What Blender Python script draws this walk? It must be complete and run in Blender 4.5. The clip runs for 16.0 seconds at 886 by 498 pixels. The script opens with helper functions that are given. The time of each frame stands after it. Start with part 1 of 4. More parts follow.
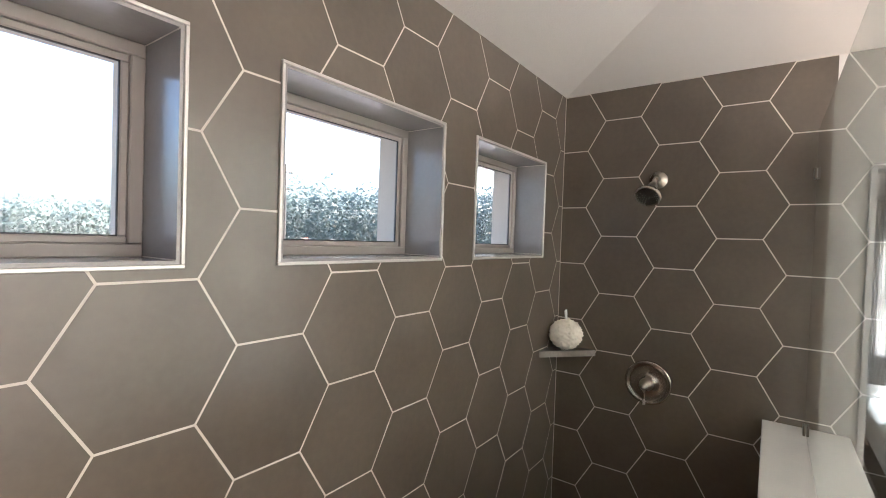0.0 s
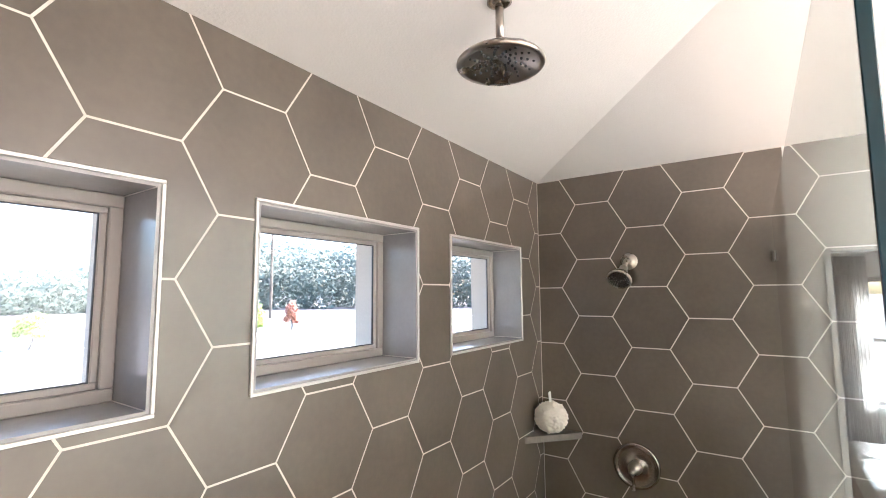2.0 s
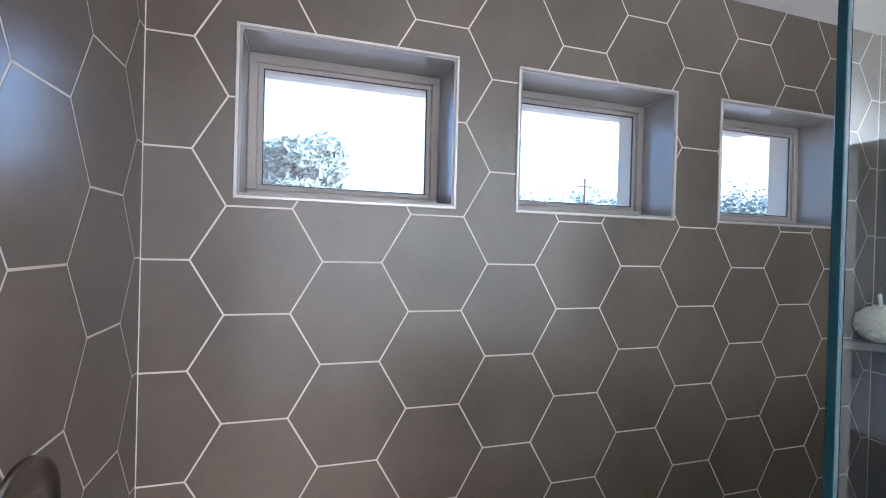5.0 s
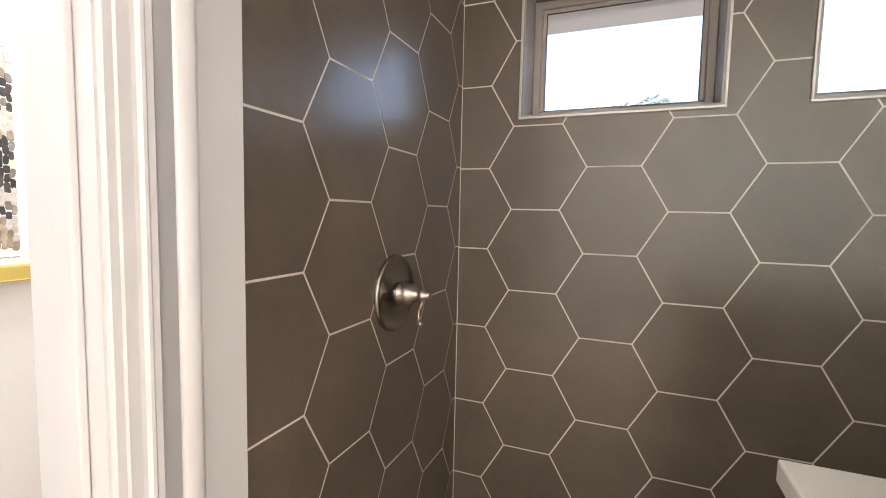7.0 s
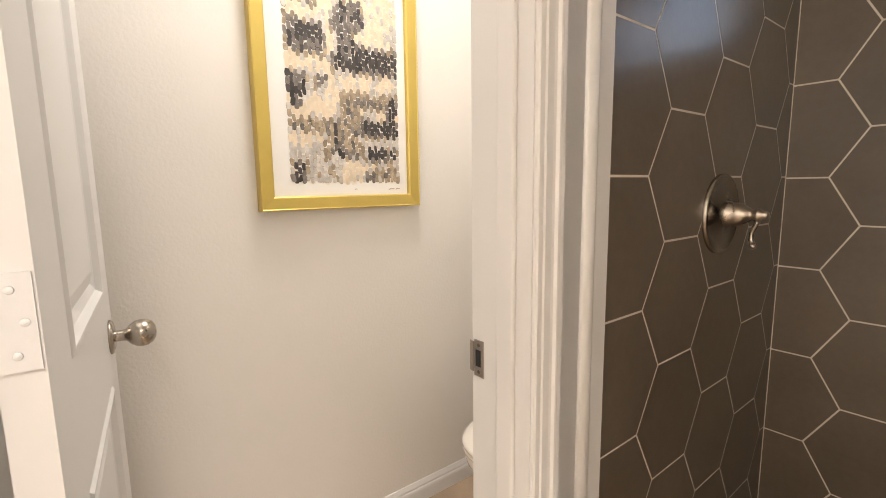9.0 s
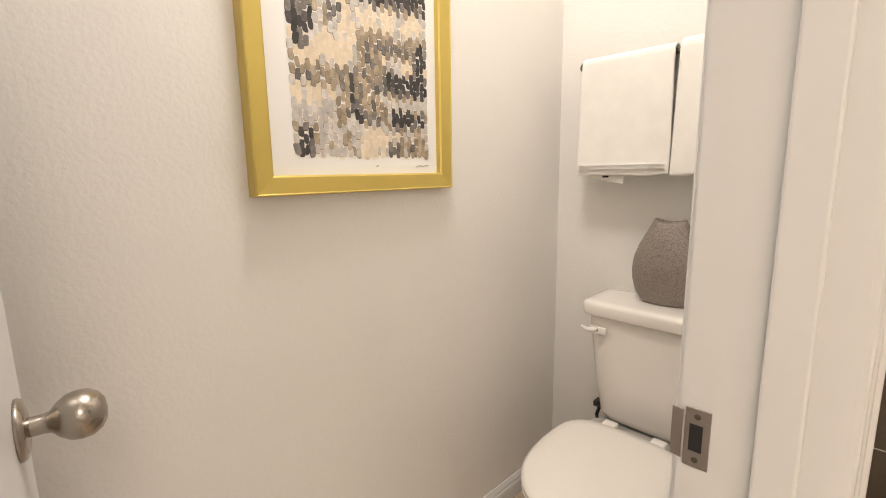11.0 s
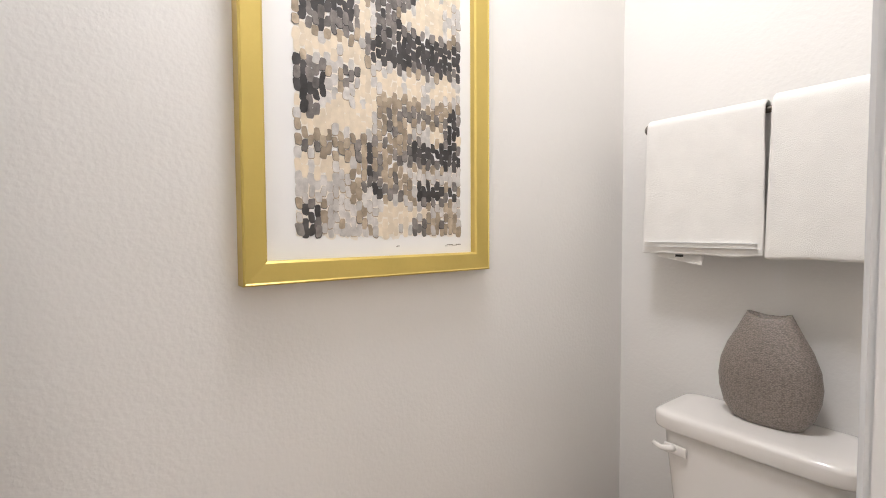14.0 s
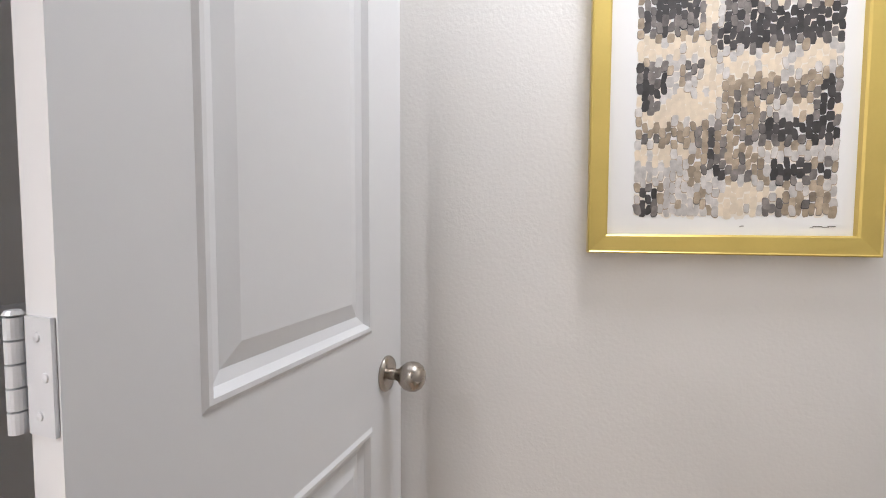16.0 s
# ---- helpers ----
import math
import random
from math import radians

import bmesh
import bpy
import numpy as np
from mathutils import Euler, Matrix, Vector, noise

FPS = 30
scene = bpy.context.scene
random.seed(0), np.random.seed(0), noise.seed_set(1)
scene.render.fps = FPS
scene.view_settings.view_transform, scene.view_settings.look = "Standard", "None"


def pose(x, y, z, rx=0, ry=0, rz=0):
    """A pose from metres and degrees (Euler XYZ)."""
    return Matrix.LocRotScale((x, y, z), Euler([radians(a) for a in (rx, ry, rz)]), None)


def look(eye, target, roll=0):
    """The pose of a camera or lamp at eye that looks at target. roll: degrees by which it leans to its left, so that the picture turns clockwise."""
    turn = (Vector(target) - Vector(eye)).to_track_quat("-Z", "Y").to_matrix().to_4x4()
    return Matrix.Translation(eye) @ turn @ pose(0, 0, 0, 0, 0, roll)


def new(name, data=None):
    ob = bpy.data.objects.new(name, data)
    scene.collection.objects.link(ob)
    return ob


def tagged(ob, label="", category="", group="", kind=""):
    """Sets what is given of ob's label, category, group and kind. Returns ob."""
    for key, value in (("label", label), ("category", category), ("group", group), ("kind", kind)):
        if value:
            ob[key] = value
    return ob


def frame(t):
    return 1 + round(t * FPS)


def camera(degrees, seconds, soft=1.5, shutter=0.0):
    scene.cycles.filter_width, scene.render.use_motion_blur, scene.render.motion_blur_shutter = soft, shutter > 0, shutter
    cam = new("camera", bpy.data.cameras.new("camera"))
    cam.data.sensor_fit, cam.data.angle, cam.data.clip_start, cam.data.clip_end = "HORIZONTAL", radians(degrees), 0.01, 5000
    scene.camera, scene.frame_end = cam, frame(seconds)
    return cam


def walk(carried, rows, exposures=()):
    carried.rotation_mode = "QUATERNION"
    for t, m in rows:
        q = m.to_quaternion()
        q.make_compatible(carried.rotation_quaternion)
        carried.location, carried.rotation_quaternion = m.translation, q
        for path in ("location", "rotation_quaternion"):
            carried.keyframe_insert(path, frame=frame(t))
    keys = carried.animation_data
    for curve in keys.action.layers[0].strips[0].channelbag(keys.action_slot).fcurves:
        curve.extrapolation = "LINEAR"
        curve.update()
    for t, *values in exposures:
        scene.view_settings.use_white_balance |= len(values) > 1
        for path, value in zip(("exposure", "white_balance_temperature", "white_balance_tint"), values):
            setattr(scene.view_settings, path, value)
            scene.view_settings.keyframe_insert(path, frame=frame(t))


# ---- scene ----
cam = camera(88.6, 16.0, soft=1.0)
PATH = [
    (0, (0.494, -1.194, 1.743), (2.114, -0.022, 1.702), 1.9),
    (0.5, (0.501, -1.206, 1.804), (2.162, -0.093, 1.849), 1.3),
    (1, (0.499, -1.22, 1.864), (2.175, -0.136, 1.994), 0.6),
    (1.5, (0.49, -1.236, 1.895), (2.155, -0.143, 2.08), -0),
    (2, (0.483, -1.255, 1.897), (2.122, -0.126, 2.093), -0.4),
    (2.5, (0.489, -1.292, 1.876), (2.045, -0.047, 2.048), -0.3),
    (3, (0.498, -1.324, 1.821), (1.925, 0.072, 1.945), 0.1),
    (3.2, (0.498, -1.339, 1.799), (1.873, 0.109, 1.913), 0.1),
    (5.3, (0.458, -1.633, 1.53), (0.877, 0.322, 1.488), 1.5),
    (5.5, (0.463, -1.667, 1.506), (0.757, 0.31, 1.441), 1.4),
    (6, (0.528, -1.73, 1.453), (0.468, 0.267, 1.353), 1.1),
    (6.5, (0.6, -1.773, 1.403), (0.191, 0.181, 1.285), 1.2),
    (7, (0.648, -1.836, 1.362), (-0.105, 0.01, 1.206), 1.2),
    (7.5, (0.679, -1.906, 1.318), (-0.393, -0.228, 1.122), 0.9),
    (8, (0.679, -1.977, 1.289), (-0.647, -0.498, 1.055), 0.4),
    (8.5, (0.636, -2.023, 1.261), (-0.872, -0.737, 0.998), -0.4),
    (9, (0.559, -2.041, 1.232), (-1.003, -0.822, 0.961), -0.8),
    (9.5, (0.431, -2.053, 1.214), (-1.13, -0.835, 0.929), -1.2),
    (9.7, (0.38, -2.052, 1.213), (-1.169, -0.822, 0.917), -1.3),
    (11.8, (-0.005, -1.935, 1.213), (-1.329, -0.469, 0.899), -0.5),
    (12, (-0.029, -1.905, 1.216), (-1.343, -0.426, 0.919), -0.4),
    (12.5, (-0.071, -1.847, 1.229), (-1.375, -0.351, 0.988), -0.1),
    (13, (-0.084, -1.808, 1.243), (-1.412, -0.324, 1.064), -0),
    (13.5, (-0.065, -1.814, 1.256), (-1.491, -0.417, 1.138), -0.4),
    (14, (0.018, -1.833, 1.262), (-1.581, -0.634, 1.178), -0.3),
    (14.5, (0.137, -1.838, 1.26), (-1.649, -0.941, 1.191), -0.1),
    (15, (0.208, -1.807, 1.256), (-1.73, -1.321, 1.178), -0),
    (15.5, (0.248, -1.756, 1.244), (-1.75, -1.745, 1.154), -0.1),
    (16, (0.275, -1.734, 1.233), (-1.67, -2.187, 1.119), 0.2),
]
walk(cam, [(t, look(eye, target, roll)) for t, eye, target, roll in PATH],
     exposures=[(0.0, 3.15, 5250, 10), (0.5, 3.45, 5250, 10), (1.5, 3.72, 5300, 10), (3.2, 3.5, 4600, 10), (5.3, 2.95, 4500, 10), (6.5, 2.85, 5000, 10), (7.5, 2.40, 5850, 10), (9.0, 2.05, 6150, 10), (12.5, 1.92, 6150, 10), (14.2, 1.86, 5350, 10), (16.0, 1.87, 5200, 10)])

# ---- world and lights ----
world = bpy.data.worlds.new("sky")
scene.world = world
world.use_nodes = True
wn = world.node_tree.nodes
sky = wn.new("ShaderNodeTexSky")
sky.sky_type, sky.sun_disc = "NISHITA", False
sky.sun_elevation, sky.sun_rotation = radians(38), radians(105)
sky.air_density, sky.dust_density = 1.0, 6.0
wn["Background"].inputs["Strength"].default_value = 0.15
world.node_tree.links.new(sky.outputs[0], wn["Background"].inputs["Color"])


def lamp(name, kind, energy, color, m, **settings):
    data = bpy.data.lights.new(name, kind)
    data.energy, data.color = energy, color
    ob = new(name, data)
    ob.matrix_world = m
    return ob


sun = lamp("sun", "SUN", 2.0, (1.0, 0.93, 0.83), look((20, -5.4, 16.2), (0, 0, 0)))
sun.data.angle = radians(0.5)
# unseen fill, added to wash the south wall so warm bounce lifts the room
bath_fill = lamp("bath_bounce_fill", "AREA", 23.0, (1.0, 0.85, 0.70), look((1.5, -2.3, 2.2), (1.5, -3.9, 1.2)))
bath_fill.data.shape, bath_fill.data.size, bath_fill.data.size_y = "RECTANGLE", 1.6, 0.2
wc_lamp = lamp("toilet_ceiling_light", "AREA", 4.9, (1.0, 0.89, 0.77), pose(-0.43, -1.42, 2.72))
wc_lamp.data.shape, wc_lamp.data.size = "DISK", 0.32


# ---- materials ----
def material(name, color, rough=0.5, metal=0.0, var=0.12, scale=6.0, bump=0.0, bump_scale=200.0, spread=0.0, coat=0.0, tint=None, coat_rough=0.08, island=0.0):
    """Principled surface: two scales of colour variation, fine relief, per-object shade."""
    m = bpy.data.materials.new(name)
    m.use_nodes = True
    nt = m.node_tree
    n, l = nt.nodes, nt.links
    b = n["Principled BSDF"]
    b.inputs["Metallic"].default_value = metal
    b.inputs["Coat Weight"].default_value = coat
    b.inputs["Coat Roughness"].default_value = coat_rough
    tc = n.new("ShaderNodeTexCoord")
    big = n.new("ShaderNodeTexNoise")
    big.inputs["Scale"].default_value, big.inputs["Detail"].default_value = scale, 5
    fine = n.new("ShaderNodeTexNoise")
    fine.inputs["Scale"].default_value, fine.inputs["Detail"].default_value = scale * 14, 4
    l.new(tc.outputs["Object"], big.inputs["Vector"])
    l.new(tc.outputs["Object"], fine.inputs["Vector"])
    add = n.new("ShaderNodeMath")
    add.operation = "MULTIPLY_ADD"
    l.new(fine.outputs["Fac"], add.inputs[0])
    add.inputs[1].default_value = 0.35
    l.new(big.outputs["Fac"], add.inputs[2])
    ramp = n.new("ShaderNodeMapRange")
    ramp.inputs["From Min"].default_value, ramp.inputs["From Max"].default_value = 0.3, 1.05
    ramp.inputs["To Min"].default_value, ramp.inputs["To Max"].default_value = 1 - var, 1 + var
    l.new(add.outputs[0], ramp.inputs["Value"])
    last = ramp.outputs["Result"]
    if spread:
        info = n.new("ShaderNodeObjectInfo")
        r2 = n.new("ShaderNodeMapRange")
        r2.inputs["To Min"].default_value, r2.inputs["To Max"].default_value = 1 - spread, 1 + spread
        l.new(info.outputs["Random"], r2.inputs["Value"])
        mu = n.new("ShaderNodeMath")
        mu.operation = "MULTIPLY"
        l.new(last, mu.inputs[0])
        l.new(r2.outputs["Result"], mu.inputs[1])
        last = mu.outputs[0]
    if island:
        geo = n.new("ShaderNodeNewGeometry")
        r3 = n.new("ShaderNodeMapRange")
        r3.inputs["To Min"].default_value, r3.inputs["To Max"].default_value = 1 - island, 1 + island
        l.new(geo.outputs["Random Per Island"], r3.inputs["Value"])
        mi = n.new("ShaderNodeMath")
        mi.operation = "MULTIPLY"
        l.new(last, mi.inputs[0])
        l.new(r3.outputs["Result"], mi.inputs[1])
        last = mi.outputs[0]
    vm = n.new("ShaderNodeVectorMath")
    vm.operation = "SCALE"
    vm.inputs[0].default_value = color
    l.new(last, vm.inputs["Scale"])
    out = vm.outputs[0]
    if tint:
        mix = n.new("ShaderNodeMix")
        mix.data_type = "RGBA"
        mix.inputs["B"].default_value = (*tint, 1)
        third = n.new("ShaderNodeTexNoise")
        third.inputs["Scale"].default_value, third.inputs["Detail"].default_value = scale * 0.6, 3
        l.new(tc.outputs["Object"], third.inputs["Vector"])
        l.new(third.outputs["Fac"], mix.inputs["Factor"])
        l.new(out, mix.inputs["A"])
        out = mix.outputs["Result"]
    l.new(out, b.inputs["Base Color"])
    rr = n.new("ShaderNodeMapRange")
    rr.inputs["To Min"].default_value, rr.inputs["To Max"].default_value = max(rough - 0.05, 0.02), min(rough + 0.05, 1)
    l.new(big.outputs["Fac"], rr.inputs["Value"])
    l.new(rr.outputs["Result"], b.inputs["Roughness"])
    if bump:
        bn = n.new("ShaderNodeTexNoise")
        bn.inputs["Scale"].default_value, bn.inputs["Detail"].default_value = bump_scale, 4
        l.new(tc.outputs["Object"], bn.inputs["Vector"])
        bp = n.new("ShaderNodeBump")
        bp.inputs["Strength"].default_value, bp.inputs["Distance"].default_value = bump, 0.004
        l.new(bn.outputs["Fac"], bp.inputs["Height"])
        l.new(bp.outputs["Normal"], b.inputs["Normal"])
    return m


def glass_material(name, tint, rough=0.0):
    m = bpy.data.materials.new(name)
    m.use_nodes = True
    b = m.node_tree.nodes["Principled BSDF"]
    b.inputs["Base Color"].default_value = (*tint, 1)
    b.inputs["Roughness"].default_value = rough
    b.inputs["Transmission Weight"].default_value = 1.0
    b.inputs["IOR"].default_value = 1.46
    return m


M_TILE = material("taupe_tile", (0.126, 0.103, 0.077), 0.36, var=0.30, scale=3.0, bump=0.04, bump_scale=90, spread=0.07, coat=0.5, coat_rough=0.20)
# the wall tile again, lightened so its colour carries the sky's sheen
M_REVEAL = material("sheen_toned_lining", (0.36, 0.345, 0.33), 0.22, var=0.12, scale=5, spread=0.05)
M_GROUT = material("pale_grout", (0.72, 0.67, 0.60), 0.8, var=0.08, scale=20, bump=0.2, bump_scale=600)
M_WALL = material("white_wall_paint", (0.80, 0.775, 0.735), 0.62, var=0.02, scale=2, bump=0.22, bump_scale=110)
M_CEIL = material("ceiling_paint", (0.80, 0.77, 0.73), 0.8, var=0.02, scale=2, bump=0.25, bump_scale=120)
M_TRIM = material("white_trim_paint", (0.74, 0.74, 0.74), 0.34, var=0.015, scale=3, bump=0.05, bump_scale=60)
M_VINYL = material("window_vinyl", (0.40, 0.365, 0.33), 0.35, var=0.02, scale=5)
M_EDGE = material("edge_trim_metal", (0.62, 0.60, 0.57), 0.4, metal=0.6, var=0.05, scale=10)
M_NICKEL = material("brushed_nickel", (0.42, 0.38, 0.33), 0.28, metal=1.0, var=0.03, scale=8)
M_PLATE = material("satin_nickel_plate", (0.33, 0.30, 0.26), 0.20, metal=1.0, var=0.03, scale=8)
M_NICKEL_DARK = material("dark_nickel", (0.20, 0.175, 0.15), 0.35, metal=1.0, var=0.1, scale=30)
M_FACE = material("spray_face", (0.10, 0.095, 0.09), 0.35, metal=0.7, var=0.1, scale=30)
M_NOZZLE = material("nozzle_rubber", (0.05, 0.05, 0.05), 0.6)
M_QUARTZ = material("white_quartz", (0.80, 0.77, 0.72), 0.21, var=0.04, scale=8)
M_SHELF = material("grey_stone", (0.19, 0.165, 0.14), 0.6, var=0.2, scale=40, bump=0.2, bump_scale=400)
M_POUF = material("bath_pouf_mesh", (0.85, 0.79, 0.68), 0.8, var=0.1, scale=30)
M_PORCELAIN = material("porcelain", (0.84, 0.80, 0.75), 0.12, var=0.01, scale=3, coat=0.5)
M_SEAT = material("seat_plastic", (0.83, 0.79, 0.73), 0.22, var=0.01, scale=3)
M_TOWEL = material("white_terry", (0.86, 0.83, 0.78), 0.95, var=0.05, scale=20, bump=0.45, bump_scale=650)
def woven_material(name, color, tint):
    """Ceramic pressed with a weave: short ridges in rows, shade of the hollows put into the colour."""
    m = material(name, color, 0.42, var=0.12, scale=12, tint=tint)
    n, l = m.node_tree.nodes, m.node_tree.links
    b = n["Principled BSDF"]
    tc = n.new("ShaderNodeTexCoord")
    mp = n.new("ShaderNodeMapping")
    mp.inputs["Scale"].default_value = (230, 230, 430)
    l.new(tc.outputs["Object"], mp.inputs["Vector"])
    cells = n.new("ShaderNodeTexVoronoi")
    cells.inputs["Scale"].default_value = 1.0
    cells.inputs["Randomness"].default_value = 0.75
    l.new(mp.outputs["Vector"], cells.inputs["Vector"])
    bp = n.new("ShaderNodeBump")
    bp.invert = True
    bp.inputs["Strength"].default_value, bp.inputs["Distance"].default_value = 0.6, 0.002
    l.new(cells.outputs["Distance"], bp.inputs["Height"])
    l.new(bp.outputs["Normal"], b.inputs["Normal"])
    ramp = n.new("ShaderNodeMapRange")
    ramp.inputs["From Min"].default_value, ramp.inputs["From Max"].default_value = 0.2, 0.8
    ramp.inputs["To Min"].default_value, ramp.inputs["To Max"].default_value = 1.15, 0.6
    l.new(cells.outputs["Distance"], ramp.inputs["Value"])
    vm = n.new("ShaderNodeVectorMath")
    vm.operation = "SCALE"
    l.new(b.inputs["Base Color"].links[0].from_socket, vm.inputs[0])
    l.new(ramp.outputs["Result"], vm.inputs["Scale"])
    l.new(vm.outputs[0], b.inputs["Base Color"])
    return m


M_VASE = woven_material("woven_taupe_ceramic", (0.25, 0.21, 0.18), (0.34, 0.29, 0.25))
M_GOLD = material("gold_frame", (0.60, 0.46, 0.12), 0.36, metal=0.55, var=0.06, scale=12, bump=0.05, bump_scale=80)
M_PAPER = material("white_paper", (0.84, 0.83, 0.81), 0.7, var=0.01, scale=4)
M_WASH = material("beige_wash", (0.80, 0.74, 0.64), 0.75, var=0.08, scale=25)
M_INK = [material("ink_black", (0.055, 0.05, 0.048), 0.7, var=0.5, scale=60, island=0.35),
         material("ink_grey", (0.19, 0.17, 0.155), 0.7, var=0.6, scale=60, island=0.32),
         material("ink_taupe", (0.36, 0.29, 0.205), 0.7, var=0.5, scale=60, island=0.26),
         material("ink_pale", (0.55, 0.52, 0.485), 0.7, var=0.35, scale=60, island=0.14),
         material("ink_beige", (0.72, 0.62, 0.47), 0.7, var=0.15, scale=60, island=0.08)]
M_PLANK = material("oak_floor_plank", (0.42, 0.32, 0.23), 0.45, var=0.2, scale=7, spread=0.15, bump=0.1, bump_scale=90)
M_STEEL = material("strike_steel", (0.42, 0.38, 0.34), 0.35, metal=1.0, var=0.05, scale=30)
M_HINGE = material("painted_hinge", (0.72, 0.73, 0.75), 0.35, metal=0.2, var=0.04, scale=40)
M_BLACK = material("black_plastic", (0.02, 0.02, 0.022), 0.4)
M_BLUE = material("blue_plastic", (0.02, 0.03, 0.12), 0.4)
M_CLEAR = glass_material("clear_glass", (0.97, 0.98, 0.98))
M_SHOWER_GLASS = glass_material("shower_glass", (0.86, 0.93, 0.90))
M_GLASS_EDGE = material("glass_cut_edge", (0.015, 0.05, 0.06), 0.15, var=0.1, scale=10)
M_EARTH = material("bare_earth", (0.15, 0.125, 0.108), 0.95, var=0.25, scale=0.3)
M_ROAD = material("asphalt", (0.06, 0.06, 0.062), 0.9, var=0.15, scale=2)
M_LEAF = material("leaves", (0.095, 0.118, 0.095), 0.7, var=0.25, scale=2, tint=(0.085, 0.12, 0.09))
M_LEAF_LIGHT = material("yellow_green_leaves", (0.28, 0.36, 0.05), 0.6, var=0.3, scale=4)
M_LEAF_RED = material("russet_leaves", (0.34, 0.12, 0.06), 0.6, var=0.3, scale=4)
M_BARK = material("bark", (0.11, 0.085, 0.06), 0.9, var=0.3, scale=8)
M_STUCCO = material("cream_stucco", (0.62, 0.58, 0.50), 0.9, var=0.05, scale=3, bump=0.3, bump_scale=60)
M_ROOF = material("grey_shingle", (0.12, 0.12, 0.125), 0.9, var=0.2, scale=3)
M_SHEER = material("sheer_curtain_cloth", (0.85, 0.82, 0.79), 0.9, var=0.03, scale=5)
M_CARPET = material("beige_carpet", (0.55, 0.49, 0.42), 1.0, var=0.06, scale=8, bump=0.5, bump_scale=400)
M_LINEN = material("white_linen", (0.84, 0.83, 0.81), 0.9, var=0.03, scale=6, bump=0.3, bump_scale=50)


# ---- mesh helpers ----
def mesh_of(name, bm, mat, smooth=False):
    me = bpy.data.meshes.new(name)
    bmesh.ops.recalc_face_normals(bm, faces=bm.faces)
    bm.to_mesh(me)
    bm.free()
    me.materials.append(mat)
    if smooth:
        me.polygons.foreach_set("use_smooth", [True] * len(me.polygons))
    return me


def part(name, bm, mat, parent, label="", smooth=False):
    ob = new(name, mesh_of(name, bm, mat, smooth))
    ob.parent = parent
    return tagged(ob, label)


def solid(name, bm, mat, label="", category="", kind="", group="", smooth=False):
    return tagged(new(name, mesh_of(name, bm, mat, smooth)), label, category, group, kind)


def thing(name, m, label, category, group=""):
    ob = new(name)
    ob.matrix_world = m
    ob.empty_display_size = 0.05
    return tagged(ob, label, category, group)


def box(x0, x1, y0, y1, z0, z1, bm=None, bevel=0.0, seg=2):
    """A box, alone or added to bm; with bevel its edges are rounded."""
    own = bmesh.new()
    vs = [own.verts.new(p) for p in ((x0, y0, z0), (x1, y0, z0), (x1, y1, z0), (x0, y1, z0), (x0, y0, z1), (x1, y0, z1), (x1, y1, z1), (x0, y1, z1))]
    for f in ((3, 2, 1, 0), (4, 5, 6, 7), (0, 1, 5, 4), (1, 2, 6, 5), (2, 3, 7, 6), (3, 0, 4, 7)):
        own.faces.new([vs[k] for k in f])
    if bevel:
        bmesh.ops.bevel(own, geom=own.edges[:], offset=bevel, segments=seg, affect="EDGES", profile=0.5)
    if bm is None:
        return own
    return merge(bm, own)


def merge(bm, own):
    me = bpy.data.meshes.new("tmp")
    own.to_mesh(me)
    own.free()
    bm.from_mesh(me)
    bpy.data.meshes.remove(me)
    return bm


def lathe(profile, seg=32, m=None, bm=None):
    """Turned shape from (radius, height) pairs about z, placed by m."""
    own = bmesh.new()
    rings = []
    for r, z in profile:
        if r < 1e-6:
            rings.append([own.verts.new((0, 0, z))])
        else:
            rings.append([own.verts.new((r * math.cos(2 * math.pi * k / seg), r * math.sin(2 * math.pi * k / seg), z)) for k in range(seg)])
    for a, b in zip(rings, rings[1:]):
        for k in range(seg):
            q = (k + 1) % seg
            if len(a) == 1 and len(b) > 1:
                own.faces.new((a[0], b[k], b[q]))
            elif len(b) == 1 and len(a) > 1:
                own.faces.new((a[k], a[q], b[0]))
            elif len(a) > 1:
                own.faces.new((a[k], a[q], b[q], b[k]))
    if m is not None:
        own.transform(m)
    return own if bm is None else merge(bm, own)


def loft(sections, caps=True):
    """Skin over equal-length closed loops of points."""
    bm = bmesh.new()
    rings = [[bm.verts.new(p) for p in loop] for loop in sections]
    n = len(rings[0])
    for a, b in zip(rings, rings[1:]):
        for k in range(n):
            bm.faces.new((a[k], a[(k + 1) % n], b[(k + 1) % n], b[k]))
    if caps:
        bm.faces.new(rings[0][::-1])
        bm.faces.new(rings[-1])
    return bm


def superloop(cx, cy, z, hx, hy, power=4.0, n=40):
    """A rounded rectangle as a closed loop."""
    out = []
    for k in range(n):
        a = 2 * math.pi * k / n
        c, s = math.cos(a), math.sin(a)
        out.append((cx + hx * math.copysign(abs(c) ** (2 / power), c), cy + hy * math.copysign(abs(s) ** (2 / power), s), z))
    return out


def tube(points, radius, seg=12):
    """A round bar along a list of points."""
    pts = [Vector(p) for p in points]
    loops = []
    for k, p in enumerate(pts):
        d = (pts[min(k + 1, len(pts) - 1)] - pts[max(k - 1, 0)]).normalized()
        u = d.orthogonal().normalized() if k == 0 else (u - d * u.dot(d)).normalized()
        v = d.cross(u)
        r = radius[k] if isinstance(radius, (list, tuple)) else radius
        loops.append([tuple(p + r * (u * math.cos(2 * math.pi * j / seg) + v * math.sin(2 * math.pi * j / seg))) for j in range(seg)])
    return loft(loops)


AXIS_X = pose(0, 0, 0, 0, 90, 0)      # turns a lathe's z to +x
AXIS_MX = pose(0, 0, 0, 0, -90, 0)    # ... to -x
